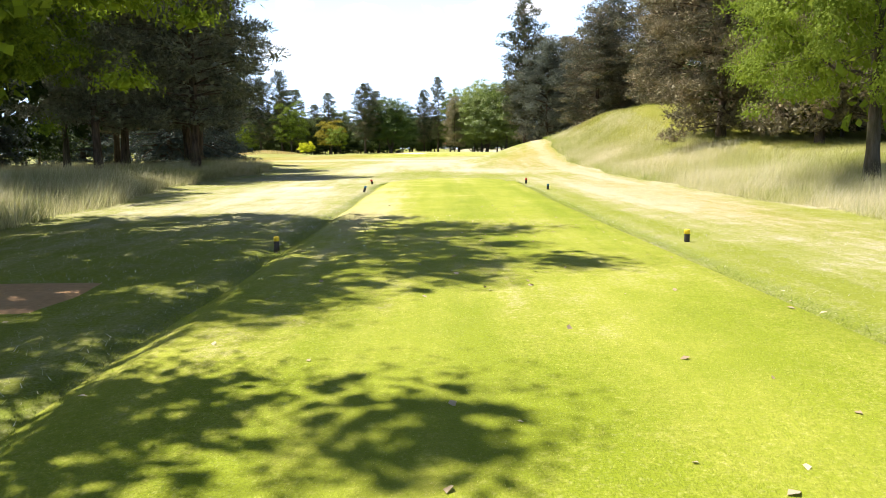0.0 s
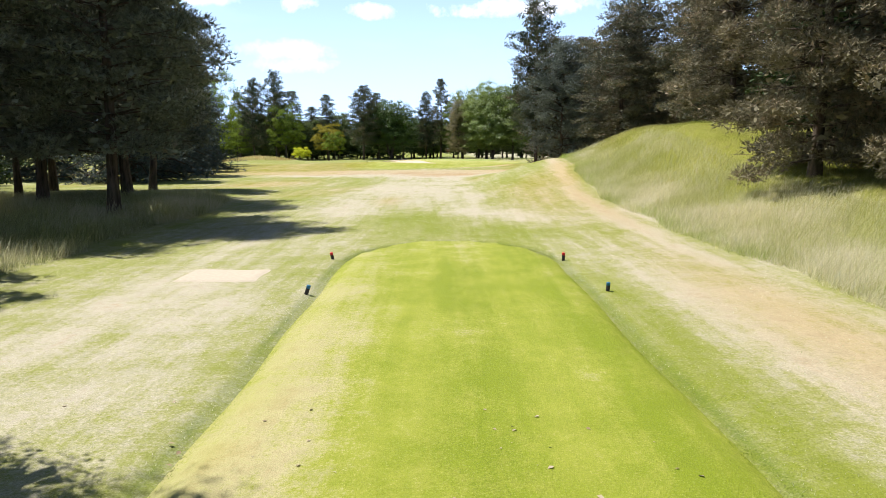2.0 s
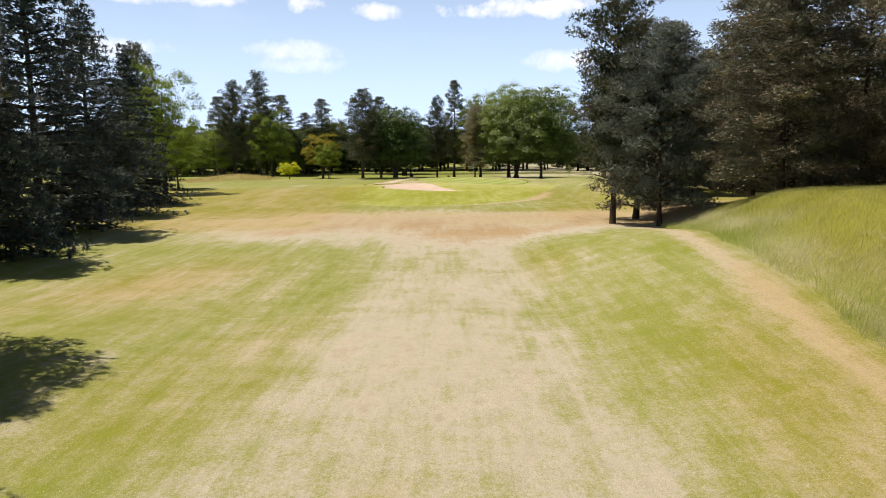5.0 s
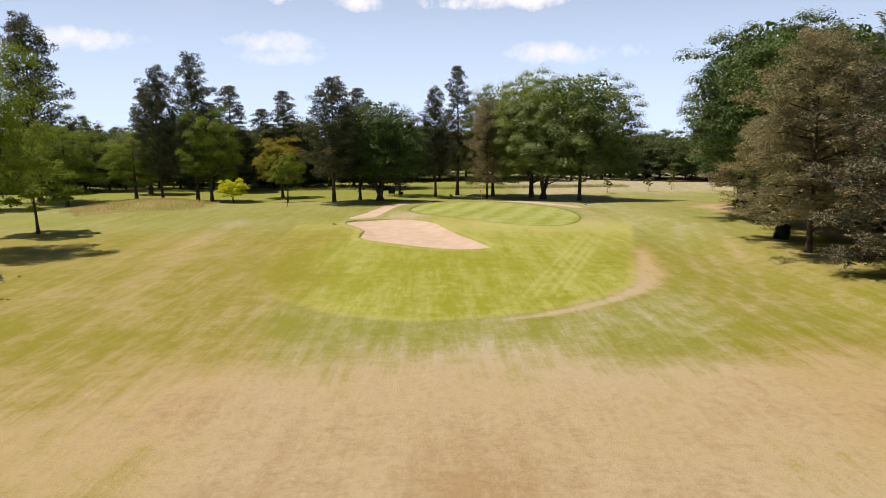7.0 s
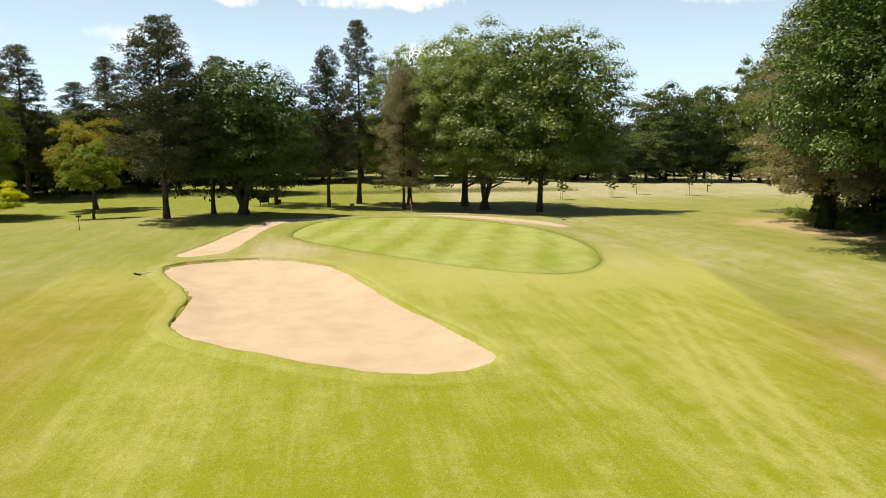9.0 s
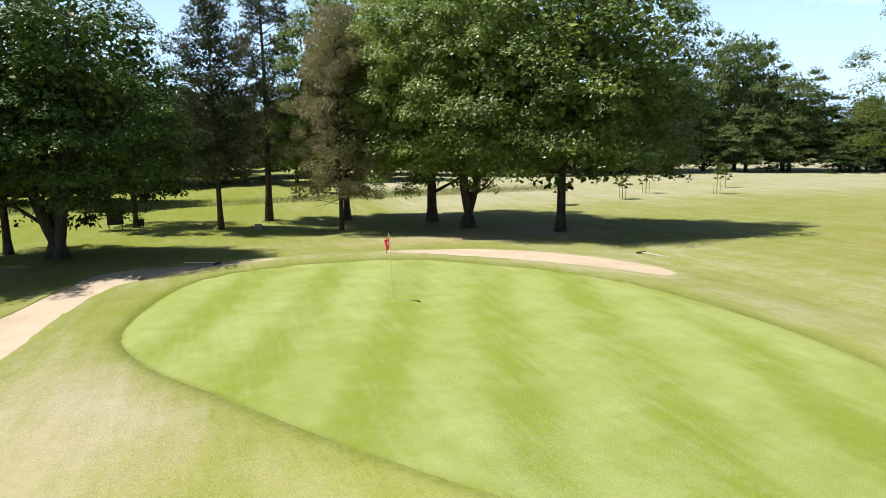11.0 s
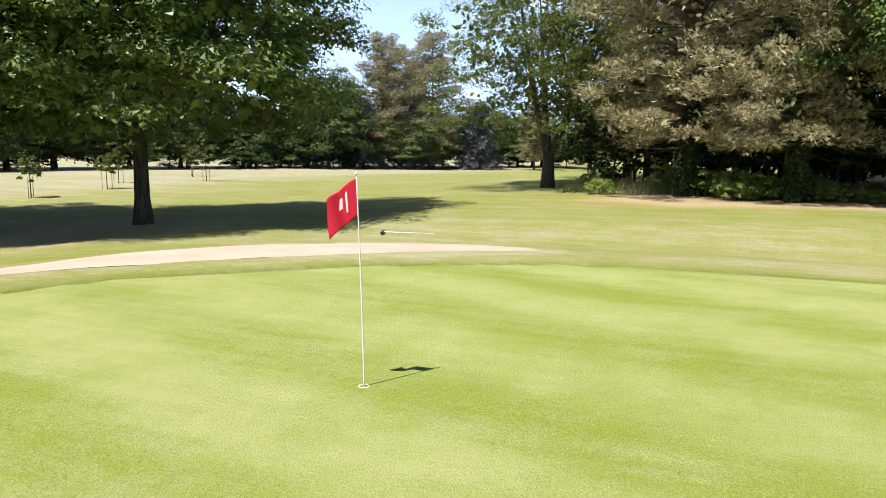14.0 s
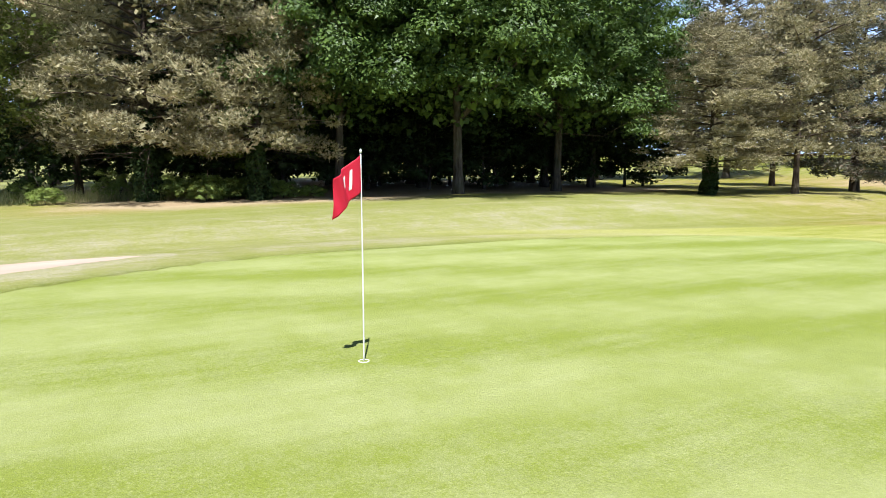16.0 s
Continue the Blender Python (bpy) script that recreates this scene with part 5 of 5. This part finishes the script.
meadow("meadow_grass", rng, x[high], y[high], np.interp(up_slope[high], [0, 3, 5], [0.32, 0.28, 0.22]), 0.0036, SLOPE, "yellow-green meadow grass on the upper bank", 0.7)
meadow("meadow_grass", rng, x[verge], y[verge], 0.34, 0.0034, VERGE, "fresh green tall grass along the bank's mown edge", 0.4)


def left_rough(x, y):
    edge = np.interp(y, [5, 12, 16, 27, 37, 42, 45], [-6.6, -6.9, -7.5, -8.8, -8.8, -9.5, -12]) + 0.3 * ripple(x, y, 1.3, 1.0)
    return (x < edge) & (y < 44.5 + 0.6 * ripple(x, y, 2, 0.0)) & (rng.uniform(0, 1, x.shape) < np.interp(edge - x, [0, 3, 14], [1, 0.8, 0.3]))


x, y = scatter(rng, 320000, -24, 5, -6, 48, left_rough)
meadow("meadow_grass", rng, x, y, 0.5, 0.0042, ROUGH, "tall grass under the trees beside the tee, darkened for shade")
# taller stems in seed stand over the rest
x, y = scatter(rng, 34000, -14, 8, -6, 44, left_rough)
meadow("seeding_grass", rng, x, y, 0.72, 0.0045, TALL, "pale grass stems in seed above the rough", 0.7)
x, y = scatter(rng, 60000, 7.5, 8, 13, 50, on_bank)
meadow("seeding_grass", rng, x, y, 0.62, 0.0042, TALL, "pale grass stems in seed along the bank's foot", 0.7)
x, y = scatter(rng, 24000, -48, 142, -28, 166, lambda x, y: np.hypot((x + 38) / 8, (y - 153) / 9) < 1 + 0.15 * ripple(x, y, 2, 0))
meadow("meadow_grass", rng, x, y, 0.4, 0.02, RUSSET, "rough brownish grass on a low mound")
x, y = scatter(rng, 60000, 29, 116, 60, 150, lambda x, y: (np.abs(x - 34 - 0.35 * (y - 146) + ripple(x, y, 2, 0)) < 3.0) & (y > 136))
meadow("meadow_grass", rng, x, y, 0.75, 0.014, SHADY, "tall grass toned for shade at the foot of the trees")
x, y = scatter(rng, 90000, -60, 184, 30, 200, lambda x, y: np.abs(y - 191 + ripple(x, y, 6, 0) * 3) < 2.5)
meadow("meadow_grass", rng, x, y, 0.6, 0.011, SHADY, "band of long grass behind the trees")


def edging(line, n, spread_, y_from):
    k = rng.integers(0, len(line), n)
    q = line[k] + (line[(k + 1) % len(line)] - line[k]) * rng.uniform(0, 1, (n, 1)) + rng.normal(0, spread_, (n, 2))
    return q[q[:, 1] > y_from]


q = edging(TEE_LINE, 24000, 0.07, -3)
meadow("fringe_grass", rng, q[:, 0], q[:, 1], 0.026, 0.0026, FRINGE, "longer dark grass fringe along the tee's edge")
q = edging(GREEN_LINE, 22000, 0.07, 100)
meadow("fringe_grass", rng, q[:, 0], q[:, 1], 0.022, 0.004, FRINGE, "slightly longer collar of grass round the green")

x, y = scatter(rng, 65000, -1.4, -0.5, 3.5, 13, lambda x, y: rng.uniform(0, 1, x.shape) < np.interp(y, [0, 4, 13], [1, 0.8, 0.35]))
meadow("mown_grass", rng, x, y, 0.018, 0.0018, MOWN, "short bright green mown blades on the tee", 0.8, 0.055)
x, y = scatter(rng, 60000, -8, 0, 8, 44, lambda x, y: inside_depth(TEE_LINE, x, y) < -0.05)
meadow("mown_grass", rng, x, y, 0.04, 0.0032, DRYMOWN, "short pale straw and green blades beside the tee", 0.9, -0.005)


# ---- loose things ----
def tube_part(name, path, material, parent, sides=12, label=""):
    v, f = tubes([path], sides)
    me = mesh_from(name, v, f, material)
    bm = bmesh.new(); bm.from_mesh(me)
    bmesh.ops.holes_fill(bm, edges=[e for e in bm.edges if e.is_boundary], sides=0)
    bm.to_mesh(me); bm.free()
    return part(name, me, material, parent, label)


def tee_marker(x, y, tilt, paint, label):
    ob = new("tee_marker")
    r = 0.037
    tube_part("post", [((0, 0, -0.05), r), ((0, 0, 0.0), r), ((0, 0, 0.105), r), ((0, 0, 0.11), r * 0.97)], DARKWOOD, ob)
    tube_part("cap", [((0, 0, 0.1095), r * 0.96), ((0, 0, 0.113), r * 1.06), ((0, 0, 0.164), r * 1.06), ((0, 0, 0.172), r * 0.9), ((0, 0, 0.174), r * 0.4)], paint, ob)
    ob.matrix_basis = pose(x, y, lz(x, y), tilt[0], tilt[1], 0)
    return tagged(ob, label, "tee marker", "tee markers")


tee_marker(-1.59, 8.34, (0, 1), YELLOW, "short dark post with a yellow painted top")
tee_marker(4.05, 8.44, (0, 0), YELLOW, "short dark post with a yellow painted top")
tee_marker(-1.7, 20.6, (2, 20), BLUE, "short dark post with a blue painted top")
tee_marker(4.0, 20.8, (0, 4), BLUE, "short dark post with a blue painted top")
tee_marker(-1.82, 24.6, (3, -13), RED, "leaning short dark post with a red top")
tee_marker(3.76, 24.4, (0, 2), RED, "short dark post with a red painted top")


def golf_flag(x, y):
    z = lz(x, y) + 0.021
    ob = new("golf_flag")
    H = 2.13
    # the stick bends a little in the breeze
    stick = [((-0.055 * (max(s, 0) / H) ** 1.4, 0.055 * (max(s, 0) / H) ** 1.4, s), 0.0085 if s < 1.4 else 0.007) for s in np.linspace(-0.1, H, 14)]
    tube_part("flagstick", stick, WHITE, ob, 10)
    tube_part("finial", [((-0.055, 0.055, H - 0.01), 0.010), ((-0.055, 0.055, H + 0.012), 0.014), ((-0.055, 0.055, H + 0.03), 0.004)], WHITE, ob, 10)
    # cup rim
    ring = [(0.055 * math.cos(a), 0.055 * math.sin(a)) for a in np.linspace(0, 2 * math.pi, 25)[:-1]]
    v, f = [], []
    for r, h in ((0.96, -0.10), (0.96, 0.004), (1.03, 0.004), (1.05, -0.02)):
        v += [(px * r, py * r, h) for px, py in ring]
    n = len(ring)
    for k in range(3):
        f += [(k * n + i, k * n + (i + 1) % n, (k + 1) * n + (i + 1) % n, (k + 1) * n + i) for i in range(n)]
    part("cup", mesh_from("cup", v, f, WHITE), WHITE, ob, "white hole cup")
    # cloth: hangs from the top and trails off, folded
    nu, nv = 26, 22
    W, D = 0.50, 0.36
    d = unit(np.array([-0.12, 1.0, 0]))
    s = np.array([-d[1], d[0], 0])
    v, f = [], []
    for j in range(nv):
        for i in range(nu):
            u, w = i / (nu - 1), j / (nv - 1)
            top = H - 0.03 - w * D
            fold = 0.045 * math.sin(u * 9 + w * 1.5) * u ** 0.6 + 0.02 * math.sin(u * 17 + w * 5) * u
            drop = 0.27 * u ** 1.1 * (0.85 + 0.15 * w)
            reach = W * (u * 0.62)
            c = np.array([-0.055 * (top / H) ** 1.4, 0.055 * (top / H) ** 1.4, top - drop]) + d * reach + s * fold
            v.append(c)
    for j in range(nv - 1):
        for i in range(nu - 1):
            a = j * nu + i
            f.append((a, a + 1, a + nu + 1, a + nu))
    cloth = part("flag", mesh_from("flag", v, f, FLAGCLOTH), FLAGCLOTH, ob, "red cloth flag hanging in folds")
    md = cloth.modifiers.new("thickness", "SOLIDIFY"); md.thickness = 0.003; md.offset = 0
    # white unreadable mark on the cloth, as bars that follow its folds
    V = np.array(v).reshape(nv, nu, 3)
    for k, (i0, i1, j0, j1) in enumerate(((8, 11, 4, 16), (13, 16, 5, 12))):
        for off in (0.004, -0.004):
            vv = (V[j0:j1, i0:i1] + s * off).reshape(-1, 3)
            w_, h_ = i1 - i0, j1 - j0
            ff = [(a * w_ + b, a * w_ + b + 1, (a + 1) * w_ + b + 1, (a + 1) * w_ + b) for a in range(h_ - 1) for b in range(w_ - 1)]
            part("mark", mesh_from("mark", vv, ff, WHITE), WHITE, cloth, "white bar")
    ob.matrix_basis = pose(x, y, z)
    return tagged(ob, "red golf flag on a thin white stick in its hole", "golf flag")


golf_flag(1.86, 146.17)


def box_bm(x0, y0, z0, x1, y1, z1, bevel=0.01):
    bm = bmesh.new()
    bmesh.ops.create_cube(bm, size=1)
    for v in bm.verts:
        v.co = Vector(((x0 + x1) / 2 + v.co.x * (x1 - x0), (y0 + y1) / 2 + v.co.y * (y1 - y0), (z0 + z1) / 2 + v.co.z * (z1 - z0)))
    bmesh.ops.bevel(bm, geom=bm.edges[:], offset=bevel, segments=2, affect="EDGES", profile=0.6)
    return bm


def rake(x, y, turn):
    ob = new("bunker_rake")
    tube_part("handle", [((0, 0, 0.05), 0.016), ((0.7, 0, 0.035), 0.016), ((1.55, 0, 0.02), 0.013)], WHITE, ob, 10, "white handle")
    part("head", box_bm(-0.05, -0.28, 0.03, 0.03, 0.28, 0.075), BLACK, ob, "black toothed head")
    for i in range(12):
        part("tooth", box_bm(-0.02, -0.27 + i * 0.048, -0.01, 0.0, -0.255 + i * 0.048, 0.035, 0.002), BLACK, ob)
    ob.matrix_basis = pose(x, y, lz(x, y) + 0.01, 0, 0, turn)
    return tagged(ob, "bunker rake with a white handle lying on the grass", "rake", "bunker rakes")


rake(14.7, 151.9, -72)
rake(-12.6, 133.6, 40)
rake(-3.4, 155.6, 150)


def post_sign(x, y, w, h, turn, material, label, category, name):
    ob = new(name)
    for s in (-0.4, 0.4):
        part("leg", box_bm(s * w - 0.03, -0.03, -0.1, s * w + 0.03, 0.03, h * 0.95), STAKE, ob)
    part("board", box_bm(-w / 2, -0.055, h * 0.25, w / 2, -0.031, h, 0.012), material, ob)
    ob.matrix_basis = pose(x, y, lz(x, y), 0, 0, turn)
    return tagged(ob, label, category)


post_sign(-9.7, 175.4, 1.0, 1.25, 12, BLACK, "dark upright notice board under the trees", "notice board", "notice_board")
post_sign(-8.2, 175.6, 0.45, 0.6, 10, BLACK, "small dark board on short legs", "notice board", "notice_board")
post_sign(-0.9, 170.1, 0.45, 0.55, 8, GREYBOARD, "small pale weathered board on short legs", "notice board", "notice_board")
small = new("small_sign")
tube_part("post", [((0, 0, -0.1), 0.022), ((0, 0, 0.5), 0.021), ((0, 0, 0.98), 0.02)], BLACK, small, 8)
part("board", box_bm(-0.17, -0.04, 0.90, 0.17, -0.021, 1.04, 0.006), BLACK, small)
small.matrix_basis = pose(-20.7, 152.3, lz(-20.7, 152.3))
tagged(small, "small dark sign on a thin post in the grass", "sign")


def sapling(x, y, h):
    ob = new("staked_sapling")
    g = np.random.default_rng(int(x * 10))
    for s in (-0.3, 0.3):
        tube_part("stake", [((s, 0, -0.1), 0.018), ((s, 0, 0.6), 0.017), ((s, 0, 1.1), 0.015)], STAKE, ob, 7)
    _, (cv, cf) = broadleaf(g, h, 0.75, 0.7, 26, 90, 0.06, trunk_r=0.03, lean=0.05, fill=80)
    tube_part("trunk", [((0, 0, -0.1), 0.03), ((0.02, 0, h * 0.5), 0.022), ((0, 0.02, h * 0.9), 0.008)], BARK, ob, 7)
    part("crown", mesh_from("crown", cv, cf, LEAF["ash"], shade=False), LEAF["ash"], ob)
    ob.matrix_basis = pose(x, y, lz(x, y), 0, 0, x * 40)
    return tagged(ob, "young sapling tied between two wooden stakes", "sapling", "staked saplings")


for x, y, h in ((29.9, 177.8, 2.4), (34.9, 181.8, 3.2), (40.1, 178.4, 4.0), (46.3, 184.8, 2.6), (23.2, 176.2, 2.4)):
    sapling(x, y, h)


def cottage(x, y, turn):
    ob = new("house")
    part("wall", box_bm(-6, -4, -0.2, 6, 4, 2.7, 0.02), HOUSE_WALL, ob)
    bm = bmesh.new()
    P = [bm.verts.new(p) for p in ((-6.5, -4.6, 2.6), (6.5, -4.6, 2.6), (6.5, 4.6, 2.6), (-6.5, 4.6, 2.6), (-6.5, 0, 5.6), (6.5, 0, 5.6))]
    for q in ((0, 1, 5, 4), (2, 3, 4, 5), (1, 2, 5), (3, 0, 4), (3, 2, 1, 0)):
        bm.faces.new([P[i] for i in q])
    part("roof", bm, ROOFTILE, ob, "orange tiled gable roof")
    for u in (-3.6, 0.0, 3.6):
        part("window", box_bm(u - 0.6, -4.06, 0.9, u + 0.6, -3.98, 2.1, 0.01), GLASS_DARK, ob)
    ob.matrix_basis = pose(x, y, lz(x, y), 0, 0, turn)
    return tagged(ob, "small distant house with an orange tiled roof", "house")


cottage(205, 172, -80)

# fallen leaves and pale specks on the tee
g = np.random.default_rng(21)
n = 150
lx, ly = g.uniform(-3.5, 3.6, n), g.uniform(1.0, 15, n) ** 1.0
at = np.stack([lx, ly, land(lx, ly) + 0.055 + 0.01], 1)
at[:, 2] -= np.where((lx < -1.5), 0.065, 0)
m = 260
qx, qy = g.normal(1.6, 1.0, m), g.normal(10.3, 1.1, m)
spots = np.stack([qx, qy, land(qx, qy) + 0.064], 1)[np.abs(qx - 1.05) < 2.3]
at = np.concatenate([at, spots])
v, f = leaves(g, at, np.tile([0, 0, 1.5], (len(at), 1)), np.where(np.arange(len(at)) < n, 0.028, 0.016)[:, None], 0.7)
LITTER = leaf_mat("fallen_leaf", (0.20, 0.13, 0.07), (0.60, 0.52, 0.40), 0.1)
tagged(new("fallen_leaves", mesh_from("fallen_leaves", v, f, LITTER, shade=False)), "dry pale fallen leaves scattered on the tee", "leaf litter", kind="stuff")
